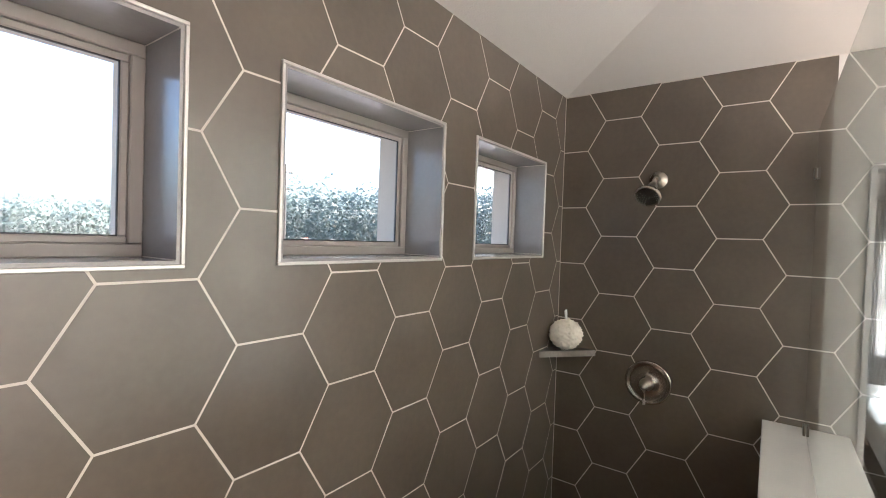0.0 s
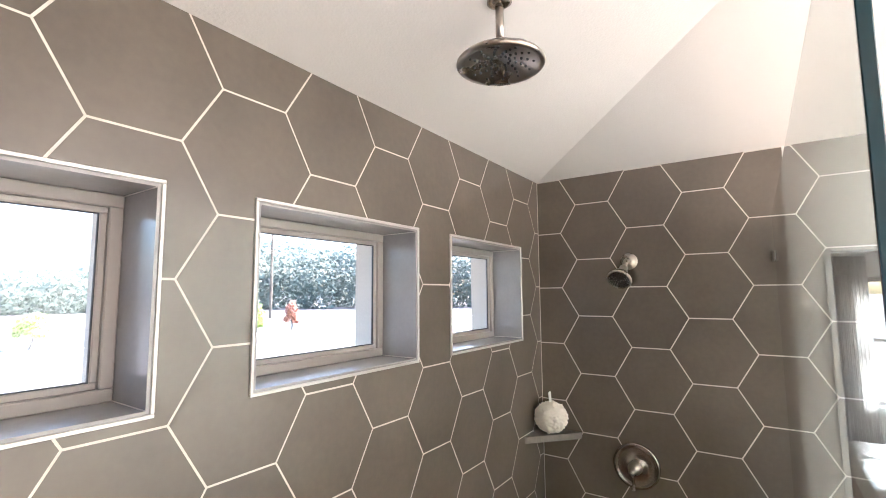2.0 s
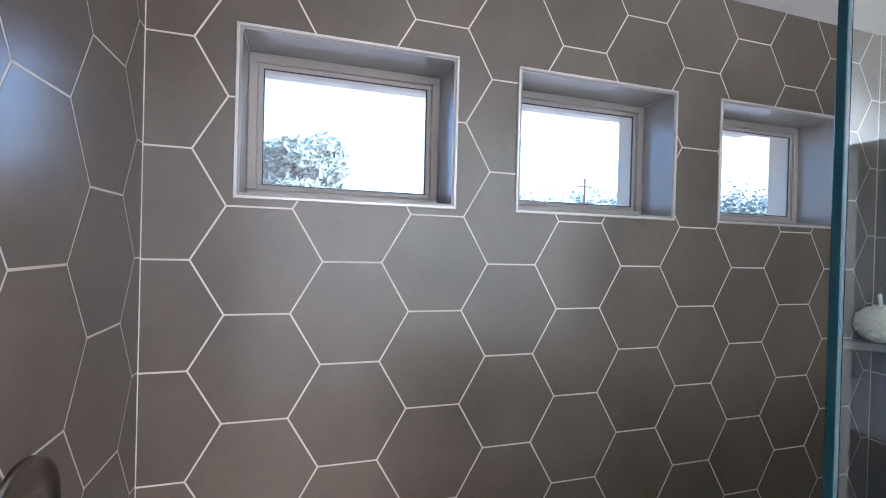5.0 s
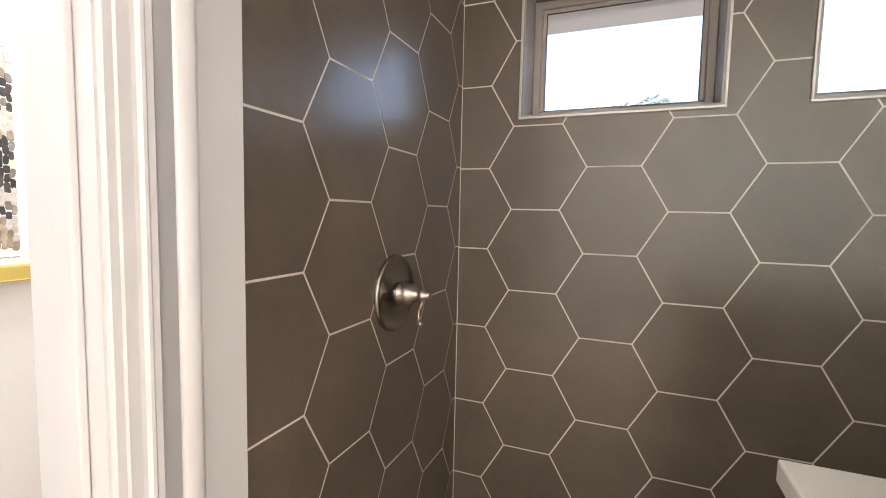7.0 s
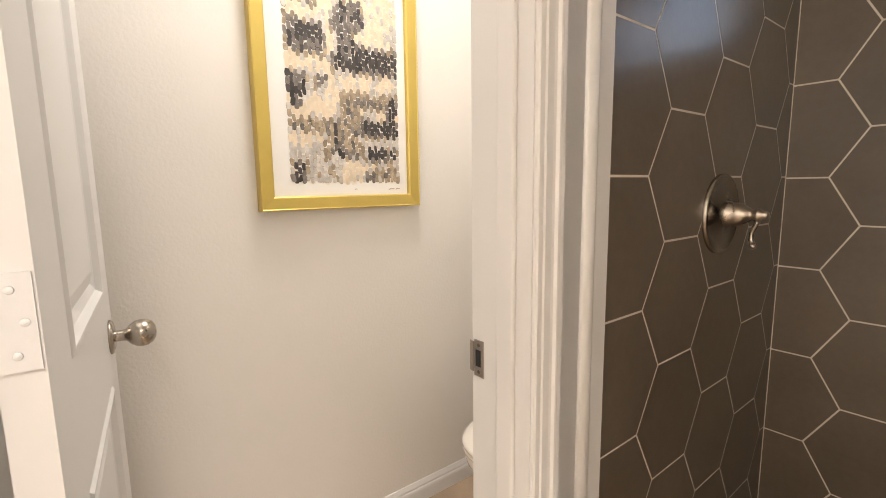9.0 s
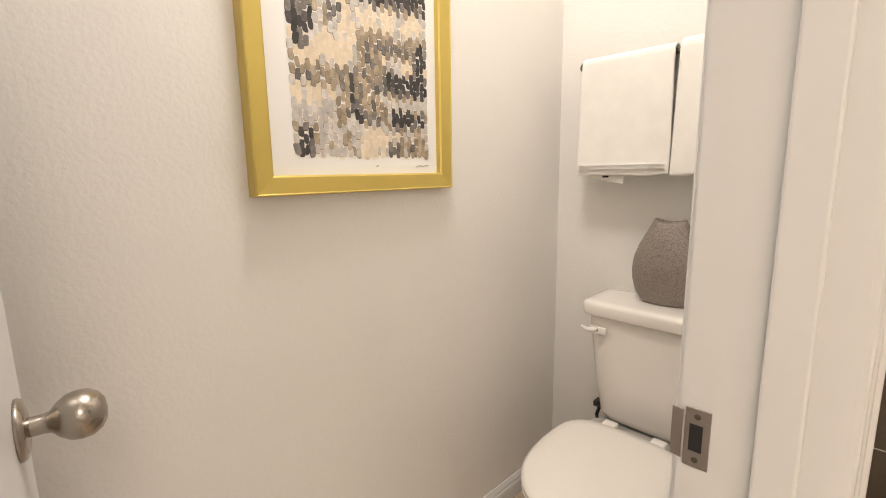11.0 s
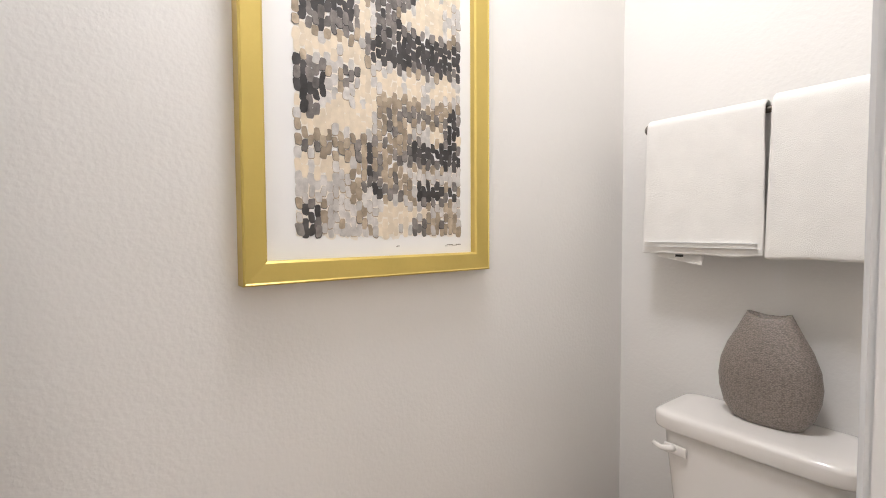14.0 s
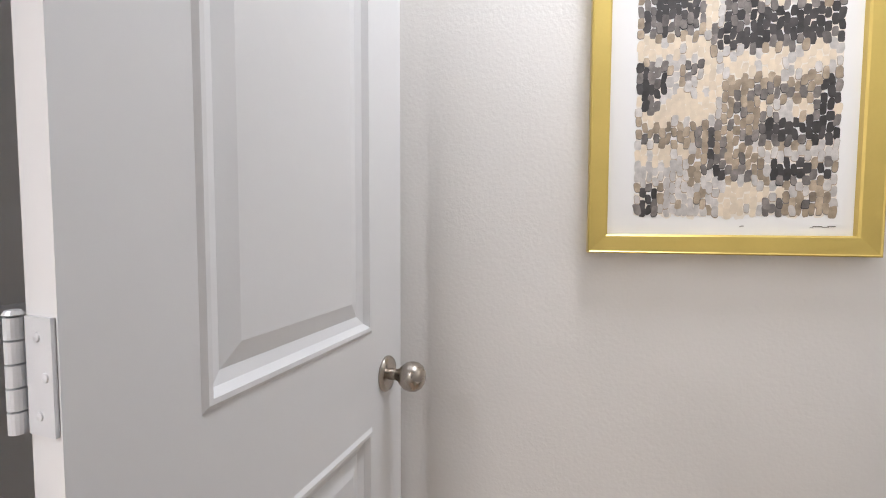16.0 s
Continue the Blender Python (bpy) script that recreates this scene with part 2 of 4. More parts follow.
AXIS_MY = pose(0, 0, 0, 90, 0, 0)     # ... to -y

# ---- the plan ----
CEIL = 2.721
XW, XE = 0.035, 3.143                 # faces of the west and east tile
YW_END, YE_END = -1.16, -1.237        # where that tile stops
WIN_Z0, WIN_Z1 = 1.777, 2.290
WINDOWS = [(0.281, 0.973), (1.214, 1.918), (2.158, 2.872)]
Y_OUT = 0.31                          # outside face of the window wall
S = 0.189
H = S * math.sqrt(3)
GLASS_Y = -1.185
WC_W, WC_E, WC_N, WC_S = -0.810, -0.030, -0.487, -2.31
WC_CEIL = 2.74
DOOR_N, DOOR_S, DOOR_TOP = -1.513, -2.178, 2.05
FLOOR = -0.232                        # bathroom floor, in the shower's own measure
MODULE = Matrix(((0.837, 0, 0, 0.065), (0, 0.837, 0, -0.3325), (0, 0, 0.837, 0.194), (0, 0, 0, 1)))  # shower measure to metres
OUT_X, STUB_Y = 0.100, -1.303         # bathroom face of the door wall, and where the tile meets it
SOUTH = -4.3                          # far wall of the bathroom
TD = 0.0006                            # tile proud of the grout


def slab_with_holes(u0, u1, v0, v1, holes):
    """Rectangles that fill u0..u1 x v0..v1 around holes (a0, a1, b0, b1) sorted along u."""
    out, u = [], u0
    for a0, a1, b0, b1 in holes:
        out.append((u, a0, v0, v1))
        if b0 > v0:
            out.append((a0, a1, v0, b0))
        if b1 < v1:
            out.append((a0, a1, b1, v1))
        u = a1
    out.append((u, u1, v0, v1))
    return [r for r in out if r[1] - r[0] > 1e-6]


# ---- large structure ----
bm = bmesh.new()
for a, b, c, d in slab_with_holes(-0.2, XE + 0.25, FLOOR - 0.1, 3.3, [(x0, x1, WIN_Z0, WIN_Z1) for x0, x1 in WINDOWS]):
    box(a, b, TD, 0.20, c, d, bm)
wall_north = solid("wall_north", bm, M_GROUT, "shower wall of pale grout behind taupe hexagon tiles, three windows", "wall", "structure")
bm = bmesh.new()
for a, b, c, d in slab_with_holes(-1.2, XE + 0.25, FLOOR - 0.3, 3.3, [(x0 + 0.03, x1 - 0.03, WIN_Z0 + 0.02, WIN_Z1 - 0.03) for x0, x1 in WINDOWS]):
    box(a, b, 0.2, Y_OUT, c, d, bm)
solid("wall_outside", bm, M_STUCCO, "cream outside wall with deep window openings", "wall", "structure")
wall_west = solid("wall_west", box(XW - 0.075, XW - TD, YW_END, TD, FLOOR, 3.0), M_GROUT, "end wall of the shower, grout behind taupe tiles", "wall", "structure")
wall_east = solid("wall_east", box(XE + TD, XE + 0.13, YE_END + 0.003, TD, FLOOR, 3.0), M_GROUT, "end wall of the shower, grout behind taupe tiles", "wall", "structure")

# east wall beyond the shower, with a cased opening to the bedroom
bm = bmesh.new()
for a, b, c, d in slab_with_holes(SOUTH, YE_END, FLOOR, 3.0, [(-2.55, -1.37, FLOOR, 2.23)]):
    box(XE + 0.002, XE + 0.128, a, b, c, d, bm)
solid("wall_bath_east", bm, M_WALL, "white painted wall with an opening to the bedroom", "wall", "structure")
bm = bmesh.new()
box(XE - 0.012, XE + 0.14, -1.388, -1.366, FLOOR, 2.23, bm)
box(XE - 0.012, XE + 0.14, -2.554, -2.532, FLOOR, 2.23, bm)
box(XE - 0.012, XE + 0.14, -2.554, -1.366, 2.212, 2.236, bm)
solid("trim_opening", bm, M_TRIM, "white painted lining of the bedroom opening", "trim", "structure")
solid("wall_bath_south", box(-0.3, XE + 0.1, SOUTH - 0.1, SOUTH, FLOOR, 3.0), M_WALL, "white painted wall behind", "wall", "structure")

# west wall of the bathroom: the wall with the door of the toilet room
bm = bmesh.new()
for a, b, c, d in slab_with_holes(-3.9, STUB_Y - 0.001, 0, WC_CEIL + 0.02, [(DOOR_S - 0.018, DOOR_N + 0.018, 0, DOOR_TOP + 0.018)]):
    box(WC_E, OUT_X, a, b, c, d, bm)
solid("wall_door", bm, M_TRIM, "white painted wall around the toilet room door", "wall", "structure")
solid("wall_toilet_west", box(WC_W - 0.1, WC_W, WC_S - 0.1, WC_N + 0.1, 0, WC_CEIL + 0.1), M_WALL, "off-white wall with a light orange-peel texture", "wall", "structure")
solid("wall_toilet_north", box(WC_W, WC_E, WC_N, WC_N + 0.1, 0, WC_CEIL + 0.1), M_WALL, "off-white painted wall behind the toilet", "wall", "structure")
solid("wall_toilet_south", box(WC_W, WC_E, WC_S - 0.1, WC_S, 0, WC_CEIL + 0.1), M_WALL, "off-white painted wall behind the open door", "wall", "structure")
solid("wall_toilet_east", box(WC_E, 0.001, STUB_Y, WC_N + 0.1, 0, WC_CEIL + 0.02), M_WALL, "off-white painted wall", "wall", "structure")

# ceilings: a shallow hip over the shower and bathroom, flat over the toilet
bm = bmesh.new()
k, r = 0.20, 1.3
lo = [bm.verts.new(p) for p in ((-0.12, 0.1, CEIL - 0.1 * k), (XE + 0.1, 0.1, CEIL - 0.1 * k), (XE + 0.1, SOUTH, CEIL - 0.1 * k), (-0.12, SOUTH, CEIL - 0.1 * k))]
hi = [bm.verts.new(p) for p in ((-0.12 + r, -r + 0.1, CEIL + (r - 0.1) * k), (XE + 0.1 - r, -r + 0.1, CEIL + (r - 0.1) * k), (XE + 0.1 - r, SOUTH + r, CEIL + (r - 0.1) * k), (-0.12 + r, SOUTH + r, CEIL + (r - 0.1) * k))]
for j in range(4):
    q = (j + 1) % 4
    bm.faces.new((lo[j], lo[q], hi[q], hi[j]))
bm.faces.new(hi)
res = bmesh.ops.extrude_face_region(bm, geom=bm.faces[:])
bmesh.ops.translate(bm, verts=[g for g in res["geom"] if isinstance(g, bmesh.types.BMVert)], vec=(0, 0, 0.12))
solid("ceiling", bm, M_CEIL, "off-white painted ceiling with a shallow slope", "ceiling", "structure")
solid("ceiling_toilet", box(WC_W - 0.1, WC_E, WC_S - 0.1, WC_N + 0.1, WC_CEIL + 0.001, WC_CEIL + 0.1), M_CEIL, "flat off-white ceiling", "ceiling", "structure")
solid("roof_slab", box(-1.1, XE + 0.3, SOUTH - 0.2, Y_OUT, 3.3, 3.4), M_ROOF, "roof deck over the house", "roof", "structure")
solid("soffit", box(-1.4, XE + 0.6, Y_OUT, 1.25, 2.555, 2.70), M_STUCCO, "pale boarded eave above the windows", "soffit", "structure")
solid("floor_bath", box(-0.1312, XE + 0.13, SOUTH, TD, FLOOR - 0.1, FLOOR), M_PLANK, "light oak plank bathroom floor", "floor", "structure")
floor_toilet = solid("floor_toilet", box(WC_W - 0.02, WC_E, WC_S, WC_N, -0.1, -0.010), M_SHELF, "plank floor of the toilet room", "floor", "structure")

# ---- bedroom seen through the opening ----
BX = 7.0
solid("floor_bedroom", box(XE + 0.13, BX, -5.2, 0.2, FLOOR - 0.1, FLOOR), M_CARPET, "beige carpet", "floor", "structure")
bm = bmesh.new()
for a, b, c, d in slab_with_holes(-5.2, 0.2, FLOOR, 3.0, [(-3.1, -1.93, 0.86, 2.18)]):
    box(BX, BX + 0.15, a, b, c, d, bm)
solid("wall_bedroom_east", bm, M_WALL, "white bedroom wall with a window", "wall", "structure")
bm = box(XE + 0.13, BX, 0.0, 0.12, FLOOR, 3.0)
box(XE + 0.13, BX, -5.2, -5.1, FLOOR, 3.0, bm)
solid("wall_bedroom_sides", bm, M_WALL, "white bedroom walls", "wall", "structure")
solid("ceiling_bedroom", box(XE + 0.13, BX, -5.2, 0.12, 2.74, 2.84), M_CEIL, "white bedroom ceiling", "ceiling", "structure")
bw = tagged(new("window_4"), "white bedroom window with a low sill", "window", "", "structure")
part("window_frame", merge(merge(merge(box(BX + 0.05, BX + 0.10, -3.1, -3.05, 0.86, 2.18), box(BX + 0.05, BX + 0.10, -1.98, -1.93, 0.86, 2.18)), box(BX + 0.05, BX + 0.10, -3.05, -1.98, 2.13, 2.18)), box(BX + 0.05, BX + 0.10, -3.05, -1.98, 0.86, 0.91)), M_VINYL, bw)
part("meeting_rail", box(BX + 0.055, BX + 0.095, -3.05, -1.98, 1.5, 1.54), M_VINYL, bw)
part("window_sill", box(BX - 0.06, BX + 0.05, -3.16, -1.87, 0.82, 0.858, bevel=0.006), M_TRIM, bw)


def curtain(y0, y1):
    n = 60
    front = [(BX - 0.10 + 0.018 * math.sin(k * 1.25) + 0.006 * math.sin(k * 0.4), y0 + (y1 - y0) * k / n) for k in range(n + 1)]
    bm = bmesh.new()
    rows = [[bm.verts.new((x - 0.012 * (2.40 - z) / 2.4, y, z)) for x, y in front] for z in (FLOOR + 0.02, 0.8, 1.6, 2.40)]
    for a, b in zip(rows, rows[1:]):
        for k in range(n):
            bm.faces.new((a[k], a[k + 1], b[k + 1], b[k]))
    bmesh.ops.solidify(bm, geom=bm.faces[:], thickness=0.003)
    return solid("curtain", bm, M_SHEER, "sheer white curtain hanging in soft folds", "curtain", group="bedroom curtains", smooth=True)


curtain(-2.06, -1.72)
curtain(-3.3, -2.75)
rod = thing("curtain_rod", pose(BX - 0.1, -2.5, 2.44), "thin metal curtain rod above the bedroom window", "curtain rod")
part("rod", tube([(0, -0.95, 0), (0, 0.95, 0)], 0.011), M_NICKEL, rod)
for yy in (-0.9, 0.9):
    part("bracket", box(-0.01, 0.1, yy - 0.01, yy + 0.01, -0.02, 0.02), M_NICKEL, rod)
bed = thing("bed", pose(5.55, -2.75, 0.0), "bed with a white linen cover in the sun", "bed")
part("mattress", box(-0.98, 0.98, -0.85, 1.02, 0.28, 0.60, bevel=0.07, seg=4), M_LINEN, bed, smooth=True)
part("base", box(-0.96, 0.96, -0.83, 1.0, 0.06, 0.28), M_SHELF, bed)
for dx in (-0.9, 0.9):
    for dy in (-0.77, 0.94):
        part("leg", box(dx - 0.03, dx + 0.03, dy - 0.03, dy + 0.03, FLOOR, 0.06), M_BLACK, bed)


# ---- windows of the shower ----
def window(number, x0, x1):
    w = tagged(new("window_%d" % number), "white vinyl window set deep in a tiled reveal", "window", "shower windows", "structure")
    z0, z1 = WIN_Z0, WIN_Z1
    t = 0.010
    # tiled lining of the reveal, four slabs meeting at the corners
    part("reveal_sill", box(x0, x1, -0.002, 0.172, z0, z0 + t), M_REVEAL, w)
    part("reveal_head", box(x0, x1, -0.002, 0.172, z1 - t, z1), M_REVEAL, w)
    part("reveal_side", box(x0, x0 + t, -0.002, 0.172, z0 + t, z1 - t), M_REVEAL, w)
    part("reveal_side", box(x1 - t, x1, -0.002, 0.172, z0 + t, z1 - t), M_REVEAL, w)
    for a, b, c, d in ((x0 - 0.007, x1 + 0.007, z0 - 0.007, z0 + 0.002), (x0 - 0.007, x1 + 0.007, z1 - 0.002, z1 + 0.007),
                       (x0 - 0.007, x0 + 0.002, z0 + 0.002, z1 - 0.002), (x1 - 0.002, x1 + 0.007, z0 + 0.002, z1 - 0.002)):
        part("edge_trim", box(a, b, -0.007, 0.004, c, d, bevel=0.0015, seg=1), M_EDGE, w)
    # pale joint lines in the inner corners
    for xx, zz in ((x0 + t, z0 + t), (x1 - t, z0 + t), (x0 + t, z1 - t), (x1 - t, z1 - t)):
        part("joint", box(xx - 0.002, xx + 0.002, 0.0, 0.17, zz - 0.002, zz + 0.002), M_GROUT, w)
    a, b, c, d = x0 + t, x1 - t, z0 + t, z1 - t
    f = 0.030
    frame_bm = bmesh.new()
    for q in ((a, b, c, c + f), (a, b, d - f, d), (a, a + f, c + f, d - f), (b - f, b, c + f, d - f)):
        box(q[0], q[1], 0.168, 0.199, q[2], q[3], frame_bm, bevel=0.003, seg=1)
    part("window_frame", frame_bm, M_VINYL, w)
    a, b, c, d = a + f, b - f, c + f, d - f
    g = 0.017
    sash = bmesh.new()
    for q in ((a, b, c, c + g), (a, b, d - g, d), (a, a + g, c + g, d - g), (b - g, b, c + g, d - g)):
        box(q[0], q[1], 0.178, 0.198, q[2], q[3], sash, bevel=0.003, seg=1)
    part("sash", sash, M_VINYL, w)
    q = 0.0035
    gasket = bmesh.new()
    for y0, y1, z0, z1 in ((a + g, b - g, c + g, c + g + q), (a + g, b - g, d - g - q, d - g), (a + g, a + g + q, c + g + q, d - g - q), (b - g - q, b - g, c + g + q, d - g - q)):
        box(y0, y1, 0.181, 0.1858, z0, z1, gasket)
    part("gasket", gasket, M_BLACK, w, "thin dark glazing gasket")
    pane = part("pane", box(a + g, b - g, 0.186, 0.190, c + g, d - g), M_CLEAR, w)
    pane.visible_shadow = False


for number, (x0, x1) in enumerate(WINDOWS, 1):
    window(number, x0, x1)

# ---- door casing and lining ----
CASE = [(0.0, 0.0), (0.0, 0.008), (0.002, 0.010), (0.012, 0.0105), (0.015, 0.0125), (0.030, 0.0125), (0.035, 0.0135), (0.039, 0.0175), (0.043, 0.0180), (0.046, 0.0160), (0.054, 0.0165), (0.057, 0.014), (0.057, 0.0)]


def casing_bar(profile, m, length):
    """A moulding of that profile (across, out), run along z."""
    bm = loft([[(a, b, 0.0) for a, b in profile], [(a, b, length) for a, b in profile]])
    bm.transform(m)
    return bm


door_frame = tagged(new("door_frame"), "white painted door lining with wide moulded casing", "door frame", "", "structure")
FACE_X = OUT_X
north_m = Matrix(((0, 1, 0, FACE_X), (1, 0, 0, DOOR_N + 0.004), (0, 0, 1, 0), (0, 0, 0, 1)))
south_m = Matrix(((0, 1, 0, FACE_X), (-1, 0, 0, DOOR_S - 0.004), (0, 0, 1, 0), (0, 0, 0, 1)))
head_m = Matrix(((0, 1, 0, FACE_X), (0, 0, 1, DOOR_S - 0.061), (1, 0, 0, DOOR_TOP + 0.004), (0, 0, 0, 1)))
inner_north = Matrix(((0, -1, 0, WC_E), (1, 0, 0, DOOR_N + 0.004), (0, 0, 1, 0), (0, 0, 0, 1)))
inner_south = Matrix(((0, -1, 0, WC_E), (-1, 0, 0, DOOR_S - 0.004), (0, 0, 1, 0), (0, 0, 0, 1)))
inner_head = Matrix(((0, -1, 0, WC_E), (0, 0, 1, DOOR_S - 0.061), (1, 0, 0, DOOR_TOP + 0.004), (0, 0, 0, 1)))
for side_m, top_m in ((north_m, None), (south_m, head_m), (inner_north, None), (inner_south, inner_head)):
    part("casing", casing_bar(CASE, side_m, DOOR_TOP + 0.004), M_TRIM, door_frame)
    if top_m:
        part("casing", casing_bar(CASE, top_m, DOOR_N - DOOR_S + 0.122), M_TRIM, door_frame)
part("jamb", box(WC_E - 0.004, FACE_X + 0.002, DOOR_N, DOOR_N + 0.0178, 0, DOOR_TOP), M_TRIM, door_frame)
part("jamb", box(WC_E - 0.004, FACE_X + 0.002, DOOR_S - 0.0178, DOOR_S, 0, DOOR_TOP), M_TRIM, door_frame)
part("head_jamb", box(WC_E - 0.004, FACE_X + 0.002, DOOR_S - 0.0178, DOOR_N + 0.0178, DOOR_TOP, DOOR_TOP + 0.0178), M_TRIM, door_frame)
part("stop", box(0.036, 0.072, DOOR_N - 0.011, DOOR_N - 0.0005, 0, DOOR_TOP - 0.001, bevel=0.003), M_TRIM, door_frame)
part("stop", box(0.036, 0.072, DOOR_S + 0.0005, DOOR_S + 0.011, 0, DOOR_TOP - 0.001, bevel=0.003), M_TRIM, door_frame)
bm = box(-0.028, -0.003, DOOR_N - 0.0022, DOOR_N - 0.0003, 0.893, 0.961, bevel=0.0006, seg=1)
merge(bm, loft([[(-0.030, DOOR_N - 0.0022, z), (-0.042, DOOR_N + 0.0004, z), (-0.0425, DOOR_N + 0.0024, z), (-0.030, DOOR_N - 0.0003, z)] for z in (0.899, 0.955)]))
strike = part("strike_plate", bm, M_STEEL, door_frame, "brushed steel strike plate with a curved lip")
# no hole is cut: a thin black block gives the dark of its depth
part("latch_hole_shade", box(-0.023, -0.010, DOOR_N - 0.0030, DOOR_N - 0.0023, 0.912, 0.943, bevel=0.0003, seg=1), M_BLACK, strike)
for zz in (0.902, 0.952):
    part("screw", lathe([(0, 0.0012), (0.003, 0.0008), (0.0035, 0)], 12, pose(-0.016, DOOR_N - 0.0022, zz, 90)), M_NICKEL_DARK, strike)
bm = loft([[(OUT_X + b, STUB_Y - 0.002 - a, z) for a, b in ((0.0, 0.0), (0.0, 0.004), (0.003, 0.0075), (0.010, 0.0095), (0.020, 0.0085), (0.030, 0.0045), (0.036, 0.0))] for z in (0.0, 2.47)])
solid("trim_tile_edge", bm, M_TRIM, "white rounded edge between the painted wall and the tiles", "trim", "structure", smooth=True)


# ---- the open door ----
def panel_door(width, height):
    """Two-panel door in its own frame: x along the width, y through it, hinge edge at x=0; the seen face is at y=0."""
    d = thing("door_1", pose(0, 0, 0), "white two-panel interior door standing open", "door")
    th = 0.035
    z_cuts = [(0.20, 0.871), (1.040, 1.91)]
    a, b = 0.124, width - 0.124
    bm = bmesh.new()
    box(0, a, -th, 0, 0.012, height, bm)
    box(b, width, -th, 0, 0.012, height, bm)
    for z0, z1 in ((0.012, z_cuts[0][0]), (z_cuts[0][1], z_cuts[1][0]), (z_cuts[1][1], height)):
        box(a, b, -th, 0, z0, z1, bm)
    part("leaf", bm, M_TRIM, d)
    for z0, z1 in z_cuts:
        loops = []
        for inset, depth in ((0.0, 0.0), (0.006, 0.004), (0.012, 0.0035), (0.020, -0.006), (0.034, -0.011), (0.060, -0.004), (0.066, -0.004)):
            loops.append([(a + inset, depth, z0 + inset), (b - inset, depth, z0 + inset), (b - inset, depth, z1 - inset), (a + inset, depth, z1 - inset)])
        bm = bmesh.new()
        rings = [[bm.verts.new(p) for p in lp] for lp in loops]
        for r0, r1 in zip(rings, rings[1:]):
            for k in range(4):
                bm.faces.new((r0[k], r0[(k + 1) % 4], r1[(k + 1) % 4], r1[k]))
        bm.faces.new(rings[-1])
        back = [bm.verts.new((x, -th + 0.002, z)) for x, _, z in loops[0]]
        bm.faces.new(back[::-1])
        for k in range(4):
            bm.faces.new((rings[0][(k + 1) % 4], rings[0][k], back[k], back[(k + 1) % 4]))
        part("panel", bm, M_TRIM, d)
    for side in (1, -1):
        m = pose(width - 0.066, 0 if side == 1 else -th, 0.949, -90 * side)
        kn = part("knob", lathe([(0.011, 0.006), (0.0105, 0.020), (0.012, 0.027), (0.019, 0.033), (0.0255, 0.042), (0.0275, 0.052), (0.0265, 0.062), (0.021, 0.071), (0.012, 0.0765), (0, 0.078)], 32, m), M_NICKEL, d, "brushed nickel door knob", True)
        part("rose", lathe([(0, 0.0), (0.0335, 0.0), (0.0335, 0.003), (0.031, 0.0065), (0.022, 0.0085), (0.012, 0.010), (0, 0.010)], 36, m), M_NICKEL, kn, smooth=True)
    part("latch", box(width - 0.0005, width + 0.002, -0.029, -0.006, 0.919, 0.979), M_STEEL, d)
    for zz in (0.25, 1.118, 1.85):
        h = part("hinge", box(-0.0035, -0.0005, -th + 0.004, -0.002, zz - 0.045, zz + 0.045), M_HINGE, d, "white painted butt hinge")
        for k in range(5):
            part("knuckle", lathe([(0, 0), (0.0062, 0.0005), (0.0062, 0.0168), (0, 0.0173)], 16, pose(-0.006, -th - 0.004, zz - 0.045 + k * 0.018)), M_HINGE, h)
        part("pin_cap", lathe([(0.0045, 0), (0.0068, 0.001), (0.005, 0.004), (0, 0.005)], 16, pose(-0.006, -th - 0.004, zz + 0.045)), M_HINGE, h)
        for dz in (-0.03, 0.0, 0.03):
            part("screw", lathe([(0, 0.0016), (0.0035, 0.001), (0.004, 0)], 10, pose(-0.0035, -0.018 + 0.008 * (dz == 0), zz + dz, 0, -90)), M_HINGE, h)
    return d


door = panel_door(0.610, 2.03)
# hinge edge by the south lining, leaf swung into the toilet room
door.matrix_world = pose(0.019, -2.083, 0, 0, 0, 180 - 5.7) @ Matrix.Diagonal((1, -1, 1, 1))
for zz in (0.25, 1.118, 1.85):
    leaf = part("hinge_leaf", box(-0.029, 0.034, DOOR_S + 0.0003, DOOR_S + 0.0023, zz - 0.045, zz + 0.045), M_HINGE, door_frame, "white painted hinge leaf")
    for dz in (-0.03, 0.0, 0.03):
        part("screw", lathe([(0, 0.0016), (0.0035, 0.001), (0.004, 0)], 10, pose(0.002 + 0.012 * (dz == 0), DOOR_S + 0.0023, zz + dz, -90)), M_HINGE, leaf)


# ---- shower: half wall, glass, fixtures ----
solid("half_wall", box(0.935, XE + 0.004, -1.30, -1.045, FLOOR, 1.015), M_GROUT, "low shower wall under the glass", "wall", "structure")
cap = solid("half_wall_cap", box(0.912, XE - 0.001, -1.345, -1.023, 1.016, 1.052, bevel=0.004), M_QUARTZ, "white quartz cap on the low shower wall", "wall cap", "structure")
gp = thing("shower_glass_panel", pose(0, GLASS_Y, 0), "frameless clear glass panel with dark green edge, clamped to the wall", "glass panel")
pane = part("pane", box(0.974, XE - 0.003, -0.005, 0.005, 1.056, 2.398), M_SHOWER_GLASS, gp)
pane.visible_shadow = False
part("edge", box(0.9675, 0.9735, -0.0052, 0.0052, 1.056, 2.398, bevel=0.001, seg=1), M_GLASS_EDGE, gp, "dark green cut glass edge")
